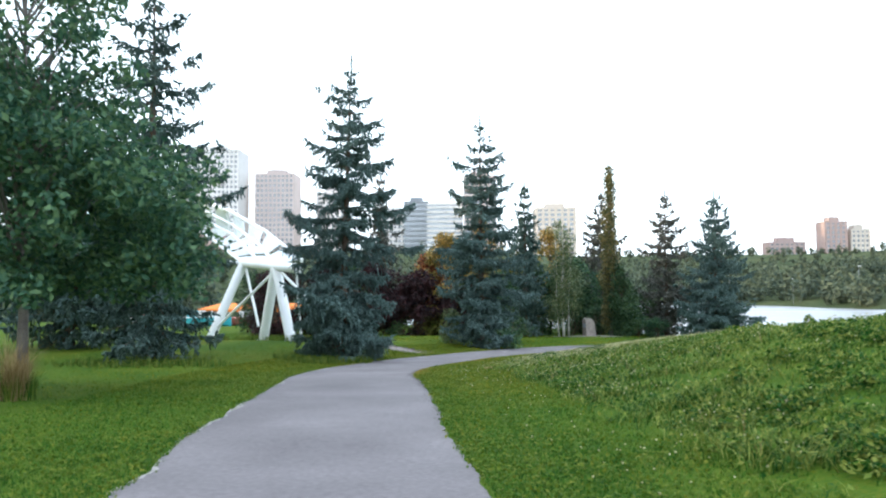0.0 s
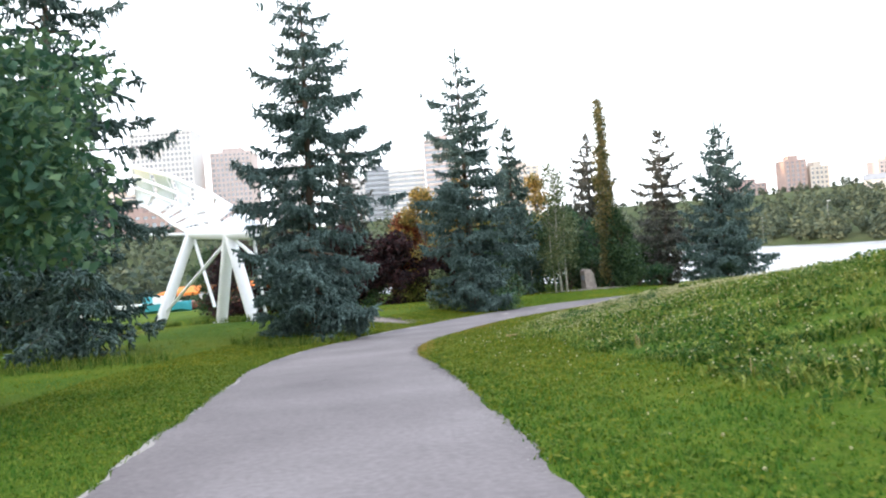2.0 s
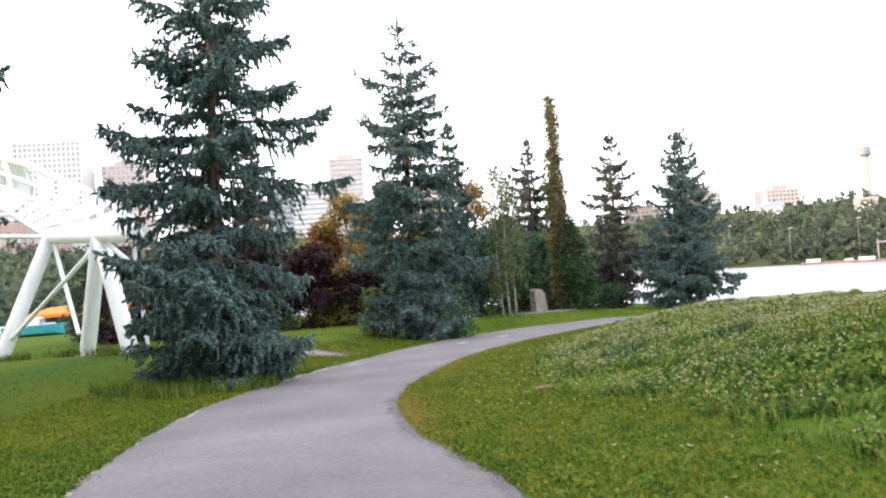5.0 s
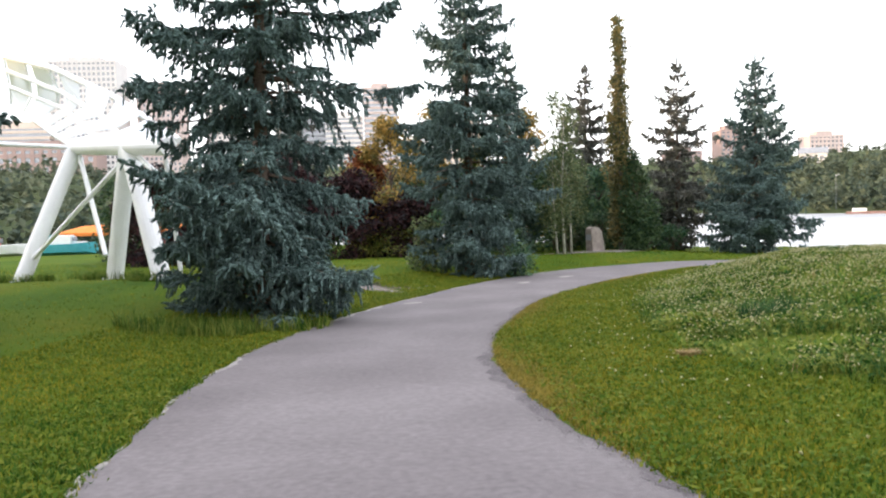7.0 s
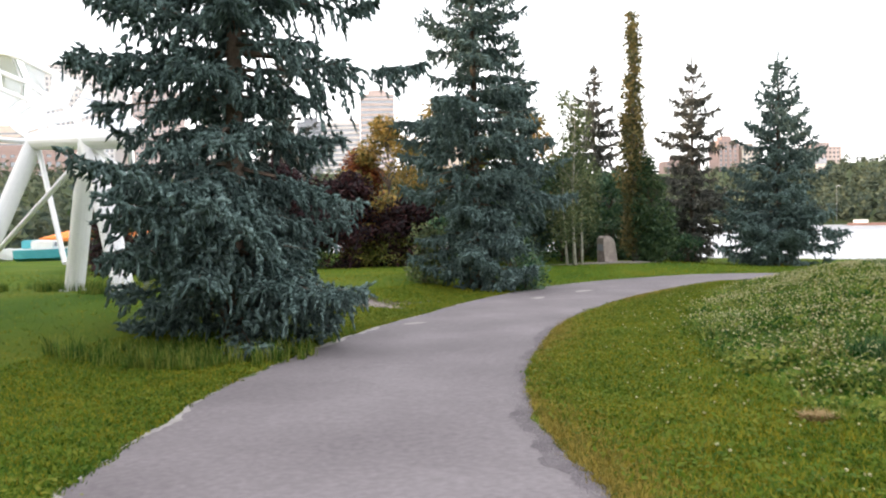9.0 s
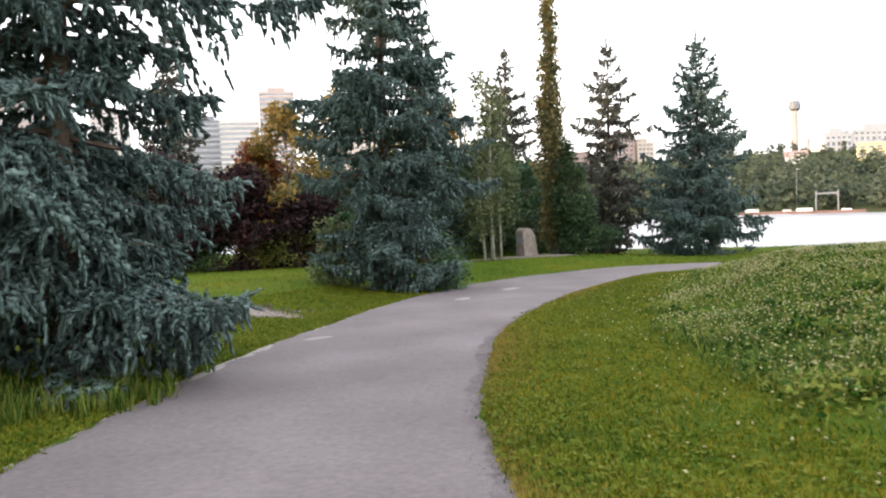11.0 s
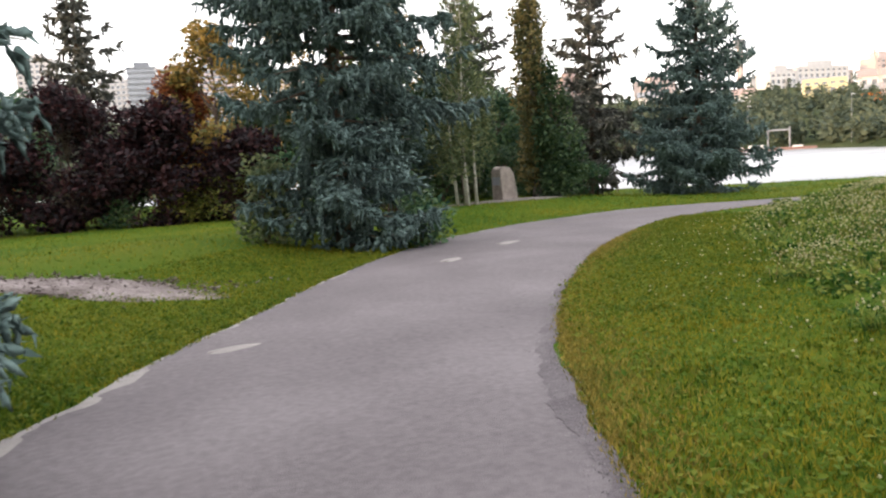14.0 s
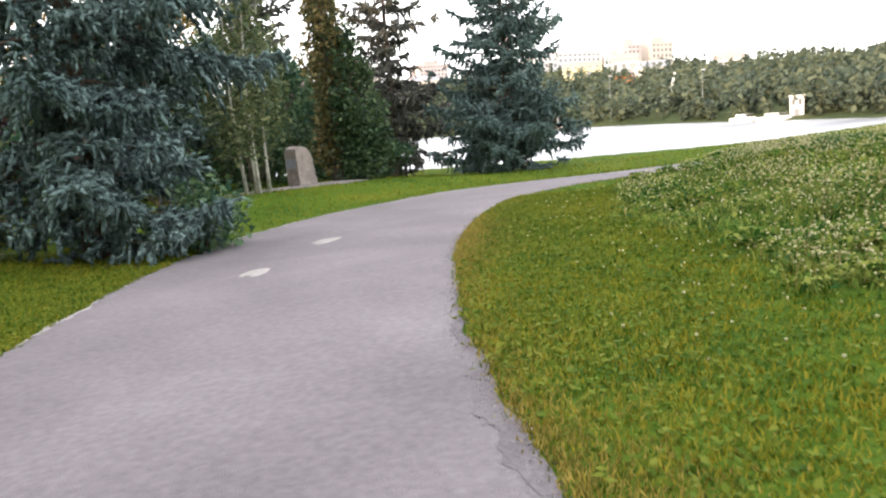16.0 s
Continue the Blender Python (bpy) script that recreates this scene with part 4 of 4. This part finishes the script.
# ---- memorial stone ----
def memorial_stone(x, y, turn):
    t = thing("memorial_stone", pose(x, y, ground_z(x, y) + 0.03, 0, 0, turn), "upright grey-brown memorial stone with a slanted top", "monument")
    prof = [(-0.36, 0), (-0.37, 0.55), (-0.4, 1.0), (-0.38, 1.17), (-0.2, 1.25), (0.1, 1.2), (0.26, 0.95), (0.33, 0.5), (0.4, 0)]
    bm = bmesh.new()
    for xx in (-0.3, -0.1, 0.1, 0.3):
        for (yy, zz) in prof:
            bm.verts.new((xx * (1 - 0.12 * zz) + random.uniform(-0.012, 0.012), yy + random.uniform(-0.012, 0.012), zz + random.uniform(-0.012, 0.012) * (zz > 0)))
    vs, m = list(bm.verts), len(prof)
    for i in range(3):
        for k in range(m):
            bm.faces.new((vs[i * m + k], vs[i * m + (k + 1) % m], vs[(i + 1) * m + (k + 1) % m], vs[(i + 1) * m + k]))
    bm.faces.new(vs[:m][::-1])
    bm.faces.new(vs[3 * m:])
    bmesh.ops.recalc_face_normals(bm, faces=bm.faces)
    bmesh.ops.bevel(bm, geom=[e for e in bm.edges if e.calc_face_angle(0) > 0.6], offset=0.02, segments=2, affect="EDGES")
    part("stone", bm, STONE, t)
    part("plaque", box_bm(0.44, 0.02, 0.3, (0, -0.385, 0.72), 0.004), GREY_METAL, t, "dull metal plaque")


memorial_stone(10.1, 56.0, -72)

# ---- white steel pavilion ----
pav = thing("pavilion", pose(0, 0, 0), "white tubular steel pavilion with splayed legs and a glazed roof", "pavilion")


def rod(name, points, r, parent, mat=None, sides=14):
    v, f = tube(points, r, sides)
    return obj(name, v, f, mat or WHITE_STEEL, parent, smooth=False)


KL, KR = Vector((-10.28, 43.1, 2.8)), Vector((-7.75, 39.7, 2.52))
FEET = [((-11.84, 42.25), KL), ((-8.67, 40.87), KR), ((-6.63, 38.13), KR)]
for (fx, fy), knee in FEET:
    foot = Vector((fx, fy, ground_z(fx, fy) - 0.1))
    leg = rod("leg", [foot, knee], 0.24, pav, sides=18)
    rod("base_plate", [foot + Vector((0, 0, 0.06)), foot + Vector((0, 0, 0.14))], 0.34, leg)
U = (KR - KL).normalized()
EAVE_END = KR + U * 2.6
rod("eave_beam", [KL - U * 0.2, KR, EAVE_END], 0.23, pav, sides=18)
rod("side_beam", [KL, (-12.2, 42.4, 2.9), (-18.5, 40.2, 3.05)], 0.07, pav)
rod("brace", [(-11.45, 42.3, -0.6), (-7.95, 39.95, 2.2)], 0.07, pav)
rod("brace", [(-9.0, 41.3, -0.5), (-10.15, 43.0, 2.55)], 0.07, pav)
rod("brace", [(-7.5, 39.4, 2.3), (-5.6, 37.0, 0.9)], 0.07, pav)
rod("post", [(-6.2, 38.3, -1.0), (-6.4, 38.0, 2.4)], 0.06, pav)
RIDGE = [Vector((-6.9, 42.0, 2.85)), Vector((-9.6, 45.0, 4.6)), Vector((-12.6, 48.1, 6.1)), Vector((-15.7, 51.4, 7.2))]
RAFTERS = [
    [KL, Vector((-11.9, 46.0, 3.45)), Vector((-13.6, 49.2, 4.2)), Vector((-16.2, 53.0, 5.4))],
    [KL.lerp(KR, 0.6), Vector((-10.6, 44.6, 3.7)), Vector((-12.5, 48.6, 4.7)), Vector((-15.9, 52.3, 6.1))],
    [KR, Vector((-9.6, 43.9, 3.75)), Vector((-12.3, 48.2, 5.2)), Vector((-15.8, 51.8, 6.7))],
    RIDGE,
]
for k, line in enumerate(RAFTERS):
    rod("rafter", line, 0.11 if k == 3 else 0.09, pav)


def along(line, s):
    i = min(int(s * 3), 2)
    return line[i].lerp(line[i + 1], s * 3 - i)


for a, b in zip(RAFTERS[:-1], RAFTERS[1:]):
    for s in np.linspace(0.12, 1.0, 7):
        rod("purlin", [along(a, s), along(b, s)], 0.04, pav, sides=8)
    for s0, s1 in zip(np.linspace(0.0, 0.85, 6), np.linspace(0.15, 1.0, 6)):
        q = [along(a, s0 + 0.01), along(b, s0 + 0.01), along(b, s1 - 0.01), along(a, s1 - 0.01)]
        up = Vector((0, 0, 0.05))
        vs = [p + up for p in q] + [p + up * 1.6 for p in q]
        pane = obj("pane", vs, [(3, 2, 1, 0), (4, 5, 6, 7), (0, 1, 5, 4), (1, 2, 6, 5), (2, 3, 7, 6), (3, 0, 4, 7)], PANEL, pav)
        pane.visible_shadow = False

# ---- stalls and boats beyond the lawn ----
def market_tent(x, y, w, d, mat, turn):
    g = ground_z(x, y)
    t = thing("tent", pose(x, y, g, 0, 0, turn), "low canvas tent with a peaked roof", "tent", "tents beyond the lawn")
    for sx in (-1, 1):
        for sy in (-1, 1):
            v, f = tube([(sx * w / 2, sy * d / 2, -0.1), (sx * w / 2, sy * d / 2, 1.5)], 0.04, 6)
            obj("pole", v, f, GREY_METAL, t)
    bm = bmesh.new()
    lo = [bm.verts.new((sx * w / 2, sy * d / 2, 1.45)) for sx, sy in ((-1, -1), (1, -1), (1, 1), (-1, 1))]
    ea = [bm.verts.new((sx * w / 2 * 1.03, sy * d / 2 * 1.03, 1.75)) for sx, sy in ((-1, -1), (1, -1), (1, 1), (-1, 1))]
    r0, r1 = bm.verts.new((-w * 0.28, 0, 2.35)), bm.verts.new((w * 0.28, 0, 2.5))
    for k in range(4):
        bm.faces.new((lo[k], lo[(k + 1) % 4], ea[(k + 1) % 4], ea[k]))
    bm.faces.new((ea[0], ea[1], r1, r0)); bm.faces.new((ea[2], ea[3], r0, r1)); bm.faces.new((ea[1], ea[2], r1)); bm.faces.new((ea[3], ea[0], r0))
    part("canopy", bm, mat, t)


def boat(x, y, L, hull_mat, top_mat, turn, label):
    g = ground_z(x, y)
    t = thing("boat", pose(x, y, g, 0, 0, turn), label, "boat", "boats beyond the lawn")
    sect = [(-0.5, 0.8), (-0.3, 1.0), (0.1, 1.0), (0.35, 0.7), (0.5, 0.06)]
    bm = bmesh.new()
    rings = []
    for s, w in sect:
        hw = 0.16 * L * w
        rings.append([bm.verts.new((s * L, yy, zz)) for yy, zz in ((-hw, 0.9 + 0.25 * max(0, s)), (-hw * 0.75, 0.25), (0, 0.0), (hw * 0.75, 0.25), (hw, 0.9 + 0.25 * max(0, s)))])
    for a, b in zip(rings[:-1], rings[1:]):
        for k in range(4):
            bm.faces.new((a[k], a[k + 1], b[k + 1], b[k]))
        bm.faces.new((a[4], a[0], b[0], b[4]))
    bm.faces.new(rings[0])
    bm.faces.new(rings[-1][::-1])
    bmesh.ops.recalc_face_normals(bm, faces=bm.faces)
    part("hull", bm, hull_mat, t)
    part("cabin", box_bm(L * 0.34, L * 0.22, 0.75, (-0.06 * L, 0, 1.25), 0.08), top_mat, t)
    part("windscreen", box_bm(0.05, L * 0.19, 0.35, (0.13 * L, 0, 1.32), 0.01), DARK_GLASS, t)


market_tent(-18.5, 96, 9, 4, ORANGE_CLOTH, 4)
market_tent(-26.5, 97, 7, 4, ORANGE_CLOTH, -6)
for bx, by, L, hm, tm, tn in ((-33, 88, 6.5, WHITE_PAINT, RED_PAINT, 8), (-29, 92, 5.5, WHITE_PAINT, TEAL_PAINT, -5), (-22, 89, 6.5, RED_PAINT, WHITE_PAINT, 14), (-18, 91, 6.0, WHITE_PAINT, TEAL_PAINT, 3), (-26, 86, 5.0, TEAL_PAINT, WHITE_PAINT, 0), (-37, 92, 6.0, YELLOW_PAINT, TEAL_PAINT, 6), (-14.5, 93, 6.0, WHITE_PAINT, WHITE_PAINT, -4)):
    boat(bx, by, L, hm, tm, tn, "small painted boat drawn up on the grass")

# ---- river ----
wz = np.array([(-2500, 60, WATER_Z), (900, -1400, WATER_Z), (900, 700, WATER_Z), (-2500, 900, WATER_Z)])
tagged(obj("river", wz, [(0, 1, 2, 3)], WATER), "wide river with pale sky sheen and ripple bands put into its colour", "water", kind="structure")


def on_shore(ang, extra=0.0):
    r = np.interp(ang, SHORE_ANG, SHORE_R) + extra
    a = radians(ang)
    return r * math.sin(a), 30 + r * math.cos(a)


def barge(ang, L, extra, turn, gantry):
    x, y = on_shore(ang, extra)
    t = thing("barge", pose(x, y, WATER_Z - 0.3, 0, 0, turn), "low rusty red and white work barge moored at the far bank", "barge", "barges at the far bank")
    part("deck", box_bm(L, 4, 0.9, (0, 0, 0.45), 0.15), RUST_DECK, t)
    part("cabin", box_bm(L * 0.22, 2.4, 0.9, (-L * 0.3, 0, 1.3), 0.1), WHITE_PAINT, t)
    part("crate", box_bm(L * 0.14, 1.8, 0.5, (L * 0.25, 0, 1.1), 0.1), WHITE_PAINT, t)
    if gantry:
        for sx in (-2.6, 2.6):
            v, f = tube([(sx, 0, 0.8), (sx, 0, 6.2)], 0.22, 6)
            obj("mast", v, f, GREY_METAL, t)
        v, f = tube([(-2.6, 0, 5.4), (2.6, 0, 5.4)], 0.25, 6)
        obj("crossbeam", v, f, GREY_METAL, t)


barge(39.7, 18, -4, -40, True)
barge(36.2, 16, -4, -36, False)


def moored_boat(ang, L, extra, turn):
    """A white motor boat: flared hull, low cabin with a window band, bow rail."""
    x, y = on_shore(ang, extra)
    t = thing("motor_boat", pose(x, y, WATER_Z - 0.15, 0, 0, turn), "white motor boat moored at the far bank", "boat", "white boats at the far bank")
    bm = bmesh.new()
    rings = []
    for s, w in ((-0.5, 0.85), (-0.2, 1.0), (0.2, 0.95), (0.4, 0.55), (0.52, 0.05)):
        hw = 0.17 * L * w
        rings.append([bm.verts.new((s * L, yy, zz)) for yy, zz in ((-hw, 1.0 + 0.3 * max(0, s)), (-hw * 0.7, 0.1), (hw * 0.7, 0.1), (hw, 1.0 + 0.3 * max(0, s)))])
    for a, b in zip(rings[:-1], rings[1:]):
        for k in range(4):
            bm.faces.new((a[k], a[(k + 1) % 4], b[(k + 1) % 4], b[k]))
    bm.faces.new(rings[0])
    bm.faces.new(rings[-1][::-1])
    bmesh.ops.recalc_face_normals(bm, faces=bm.faces)
    part("hull", bm, WHITE_PAINT, t)
    part("cabin", box_bm(L * 0.4, L * 0.24, 0.7, (-0.05 * L, 0, 1.3), 0.1), WHITE_PAINT, t)
    part("window", box_bm(L * 0.34, L * 0.245, 0.22, (-0.05 * L, 0, 1.4), 0.02), DARK_GLASS, t)
    v, f = tube([(0.15 * L, -0.1 * L, 1.55), (0.45 * L, 0, 1.65), (0.15 * L, 0.1 * L, 1.55)], 0.04, 6)
    obj("bow_rail", v, f, GREY_METAL, t)


moored_boat(52.4, 5.0, -3, -50)
moored_boat(54.3, 6.5, -3, -53)


def pump_house(ang, extra):
    """A small white tower house on the quay, with two windows and a flat cornice."""
    x, y = on_shore(ang, extra)
    t = thing("pump_house", pose(x, y, ground_z(x, y) - 0.6, 0, 0, -ang), "small white tower house with two windows on the quay", "building")
    part("wall", box_bm(2.6, 2.6, 4.2, (0, 0, 2.1), 0.04), WHITE_PAINT, t)
    part("cornice", box_bm(3.0, 3.0, 0.3, (0, 0, 4.35), 0.05), WHITE_PAINT, t)
    for sx in (-0.6, 0.6):
        win = part("window", box_bm(0.6, 0.08, 1.1, (sx, -1.32, 3.2)), DARK_GLASS, t)
        part("sill", box_bm(0.75, 0.2, 0.1, (sx, -1.36, 2.6), 0.02), WHITE_PAINT, win)
    part("door", box_bm(0.9, 0.08, 1.9, (0, -1.32, 0.95), 0.01), GREY_METAL, t)


pump_house(55.7, 4)


def crane(ang, extra):
    """An orange site crane on the slope: cab, and a leaning lattice jib."""
    x, y = on_shore(ang, extra)
    t = thing("crane", pose(x, y, ground_z(x, y), 0, 0, -ang), "orange crane with a pale leaning lattice jib on the slope", "crane")
    part("cab", box_bm(6.5, 3.5, 3.0, (-2.5, 0, 2.4), 0.3), ORANGE_CLOTH, t, "orange cab")
    part("undercarriage", box_bm(7.5, 4.2, 1.0, (-2.5, 0, 0.5), 0.2), GREY_METAL, t)
    foot, head = Vector((1.5, 0, 2.5)), Vector((-1.8, 0, 19.0))
    chords = [Vector((0.55, 0.55, 0)), Vector((-0.55, 0.55, 0)), Vector((-0.55, -0.55, 0)), Vector((0.55, -0.55, 0))]
    for c in chords:
        v, f = tube([foot + c, head + c * 0.4], 0.16, 6)
        obj("chord", v, f, PINK_STONE, t)
    for k in range(9):
        a, b = foot.lerp(head, k / 9), foot.lerp(head, (k + 1) / 9)
        for c, d in zip(chords, chords[1:] + chords[:1]):
            v, f = tube([a + c * (1 - 0.067 * k), b + d * (1 - 0.067 * (k + 1))], 0.08, 4)
            obj("lattice_bar", v, f, PINK_STONE, t)


crane(45.5, 112)


def leaning_mast(ang, extra):
    x, y = on_shore(ang, extra)
    t = thing("white_mast", pose(x, y, ground_z(x, y), 0, 0, -ang), "white leaning mast standing out of the bank woods", "mast")
    v, f = tube([(0, 0, 0), (1.6, 0, 5.5), (2.8, 0, 10.0)], [0.45, 0.38, 0.25], 8)
    obj("pole", v, f, WHITE_PAINT, t)
    part("footing", box_bm(1.6, 1.6, 0.5, (0, 0, 0.1), 0.05), CONCRETE, t)


leaning_mast(47.6, 20)

# ---- wooded far bank ----
rng = np.random.default_rng(77)
blob_c = []
for _ in range(2700):
    ang = rng.uniform(-48, 78) if rng.random() < 0.45 else rng.uniform(10, 66)
    s = abs(rng.normal(0, 1)) ** 1.2 * 80 + 3 if rng.random() < 0.5 else rng.uniform(50, 360)
    x, y = on_shore(ang, s)
    hgt = (2.0 + 8.0 * rng.random() ** 1.7) * (0.7 if s > 170 else 1.0)
    blob_c.append((x, y, hgt))
blob_c = np.array(blob_c)
bz = land(blob_c[:, 0], blob_c[:, 1])
PTS = []
for (x, y, hgt), g in zip(blob_c, bz):
    if g < WATER_Z + 0.25:
        continue
    m = 52
    d = unit(rng.normal(size=(m, 3))) * rng.random((m, 1)) ** 0.35
    w = hgt * rng.uniform(0.3, 0.48)
    PTS.append(np.array([x, y, g + hgt * 0.52]) + d * (w, w, hgt * 0.52))
V, F = leaves(np.vstack(PTS), 0.85, rng)
tagged(obj("far_woods", V, F, FOREST), "mixed woods covering the far river bank", "woods", kind="stuff")


# ---- town on the far bank ----
def building(name, x, y, w, d, z0, z1, wall, label, storey=3.6, group="towers downtown", grid=0, turn=0.0, cap=True, solid=0.45):
    """A block with real bands of windows, set back behind its floor slabs; grid: upright fins across the front."""
    t = thing(name, pose(x, y, z0, 0, 0, turn), label, "building", group)
    H = z1 - z0
    part("core", box_bm(w - 0.8, d - 0.8, H, (0, 0, H / 2)), TOWER_GLASS, t, "pale reflective window glass standing in for distance haze")
    floors = max(1, int(H / storey))
    hgt = H / floors
    band = bpy.data.meshes.new("floor_band")
    bm = box_bm(w, d, hgt * solid, (0, 0, 0), 0.0)
    bm.to_mesh(band)
    bm.free()
    band.materials.append(wall)
    for k in range(floors + 1):
        o = new("floor_band", band)
        o.parent = t
        o.location = (0, 0, min(k * hgt, H - hgt * solid * 0.5))
    if grid:
        fin = bpy.data.meshes.new("fin")
        bm = box_bm(w / grid * 0.42, d + 0.3, H, (0, 0, H / 2))
        bm.to_mesh(fin)
        bm.free()
        fin.materials.append(wall)
        for k in range(grid + 1):
            o = new("fin", fin)
            o.parent = t
            o.location = (-w / 2 + w * k / grid, 0, 0)
    if cap:
        part("roof_house", box_bm(w * 0.5, d * 0.6, 4, (0, 0, H + 1.6), 0.2), wall, t)


building("office_tower", -194, 620, 45, 30, 22, 108, CONCRETE, "broad pale office tower with a grid of windows", 3.8, grid=14)
building("office_tower", -148, 640, 30, 28, 25, 92, PINK_STONE, "pinkish stone tower with window bands", 3.8, grid=9)
building("office_tower", -113, 700, 24, 26, 25, 84, CONCRETE, "pale tower behind the spruce", 3.8, grid=6)
building("office_tower", 15, 620, 25, 26, 26, 86, PINK_STONE, "tall pinkish office tower with window bands", 3.7)
building("office_block", -12, 625, 28, 24, 26, 66, CONCRETE, "pale office block with white bands", 3.6)
building("office_block", -36, 650, 20, 22, 26, 70, GREY_METAL, "dark grey office block", 3.8)
building("office_tower", -58, 690, 22, 22, 26, 66, CONCRETE, "pale slim office tower with fins", 3.8, grid=6)
building("office_tower", 73, 620, 29, 26, 24, 61, TAN, "sunlit tan apartment tower", 3.6, grid=6)
building("office_block", -238, 610, 46, 26, 24, 62, TAN, "tan office block with dark bands", 4.2)
building("low_block", -215, 560, 88, 20, 20, 44, BRICK, "long low red brick building with white piers", 5.5, grid=16)
building("low_block", -290, 570, 60, 20, 20, 46, CONCRETE, "long low pale building", 5.0)
building("apartment_tower", 296, 640, 16, 16, 26, 51, BRICK, "dark red apartment tower on the far bank", 3.2, "towers on the far bank", grid=4)
building("apartment_tower", 316, 642, 14, 16, 26, 45, TAN, "small tan apartment tower on the far bank", 3.2, "towers on the far bank", grid=4)
building("low_block", 258, 640, 27, 14, 24, 35, BRICK, "low red apartment block on the far bank", 3.2, "towers on the far bank", grid=7)
building("apartment_tower", 377, 640, 28, 18, 24, 45, PINK_STONE, "pinkish apartment block on the far bank", 3.2, "towers on the far bank", grid=8)
building("row_block", 405, 520, 36, 14, 22, 37, CONCRETE, "white apartment row on the hilltop", 3.2, "blocks on the hilltop", grid=9)
building("row_block", 443, 515, 34, 14, 22, 38, PINK_STONE, "pale pink apartment row on the hilltop", 3.2, "blocks on the hilltop", grid=9)
building("row_block", 330, 430, 18, 12, 20, 32, CONCRETE, "pale apartment block on the hilltop", 3.2, "blocks on the hilltop", grid=5)
building("row_block", 358, 430, 36, 12, 20, 34, CONCRETE, "long white apartment block on the hilltop", 3.2, "blocks on the hilltop", grid=9)
building("row_block", 405, 430, 15, 12, 20, 38, PINK_STONE, "small apartment tower on the hilltop", 3.2, "blocks on the hilltop", grid=4)
building("low_block", 290, 348, 18, 10, 14, 21.5, PALE_YELLOW, "long low yellow building on the hillside", 3.2, "blocks on the hilltop", grid=5, turn=-42, cap=False)
building("row_block", 433, 430, 20, 14, 20, 39, TAN, "tan apartment tower on the hilltop", 3.2, "blocks on the hilltop", grid=5)


def lookout_tower(x, y, z0, z1):
    t = thing("lookout_tower", pose(x, y, z0), "slim pale observation tower with a wider head", "tower")
    v, f = tube([(0, 0, 0), (0, 0, (z1 - z0) * 0.86)], [2.6, 2.2], 12)
    obj("shaft", v, f, PINK_STONE, t)
    h = z1 - z0
    v, f = tube([(0, 0, h * 0.84), (0, 0, h * 0.87), (0, 0, h * 0.93), (0, 0, h)], [2.6, 4.2, 4.2, 3.6], 12)
    obj("head", v, f, GREY_METAL, t)


lookout_tower(373, 520, 20, 63)


def lamp_post(ang, extra, h):
    x, y = on_shore(ang, extra)
    t = thing("lamp_post", pose(x, y, ground_z(x, y) - 0.3), "slim grey lamp post on the far bank", "lamp post", "lamp posts on the far bank")
    v, f = tube([(0, 0, 0), (0, 0, h)], [0.08, 0.05], 6)
    obj("pole", v, f, GREY_METAL, t)
    part("lamp_head", box_bm(1.1, 0.35, 0.2, (0.45, 0, h), 0.05), WHITE_PAINT, t)


for ang, extra, h in ((20.5, 6, 11), (25.0, 5, 9), (29.5, 7, 12), (33.5, 6, 10), (37.8, 8, 11), (44.0, 7, 12), (50.0, 6, 11)):
    lamp_post(ang, extra, h)


def house(x, y, w, d, h, wall, roof, turn):
    t = thing("house", pose(x, y, ground_z(x, y) - 1.0, 0, 0, turn), "small pale house with a pitched roof on the wooded slope", "house", "houses on the slope")
    part("wall", box_bm(w, d, h, (0, 0, h / 2), 0.05), wall, t)
    bm = bmesh.new()
    e = 0.5
    vs = [bm.verts.new(p) for p in ((-w / 2 - e, -d / 2 - e, h), (w / 2 + e, -d / 2 - e, h), (w / 2 + e, d / 2 + e, h), (-w / 2 - e, d / 2 + e, h), (-w / 2 - e, 0, h + d * 0.38), (w / 2 + e, 0, h + d * 0.38))]
    for f in ((0, 1, 5, 4), (2, 3, 4, 5), (0, 4, 3), (1, 2, 5), (3, 2, 1, 0)):
        bm.faces.new([vs[i] for i in f])
    part("roof", bm, roof, t)
    for k in (-0.3, 0.0, 0.3):
        part("window", box_bm(w * 0.14, 0.1, h * 0.3, (k * w, -d / 2 - 0.03, h * 0.6)), DARK_GLASS, t)


for hx, hy, hw, hd, hh, wm, rm, tn in ((305, 372, 12, 9, 6, WHITE_PAINT, GREY_METAL, -40), (328, 356, 15, 10, 7, CONCRETE, BRICK, -45), (318, 330, 11, 8, 5, CONCRETE, BRICK, -50), (262, 372, 10, 8, 5, WHITE_PAINT, BRICK, -38), (290, 300, 12, 9, 6, CONCRETE, GREY_METAL, -55), (245, 430, 14, 9, 6, CONCRETE, GREY_METAL, -30), (345, 300, 13, 9, 6, WHITE_PAINT, BRICK, -50)):
    house(hx, hy, hw, hd, hh, wm, rm, tn)
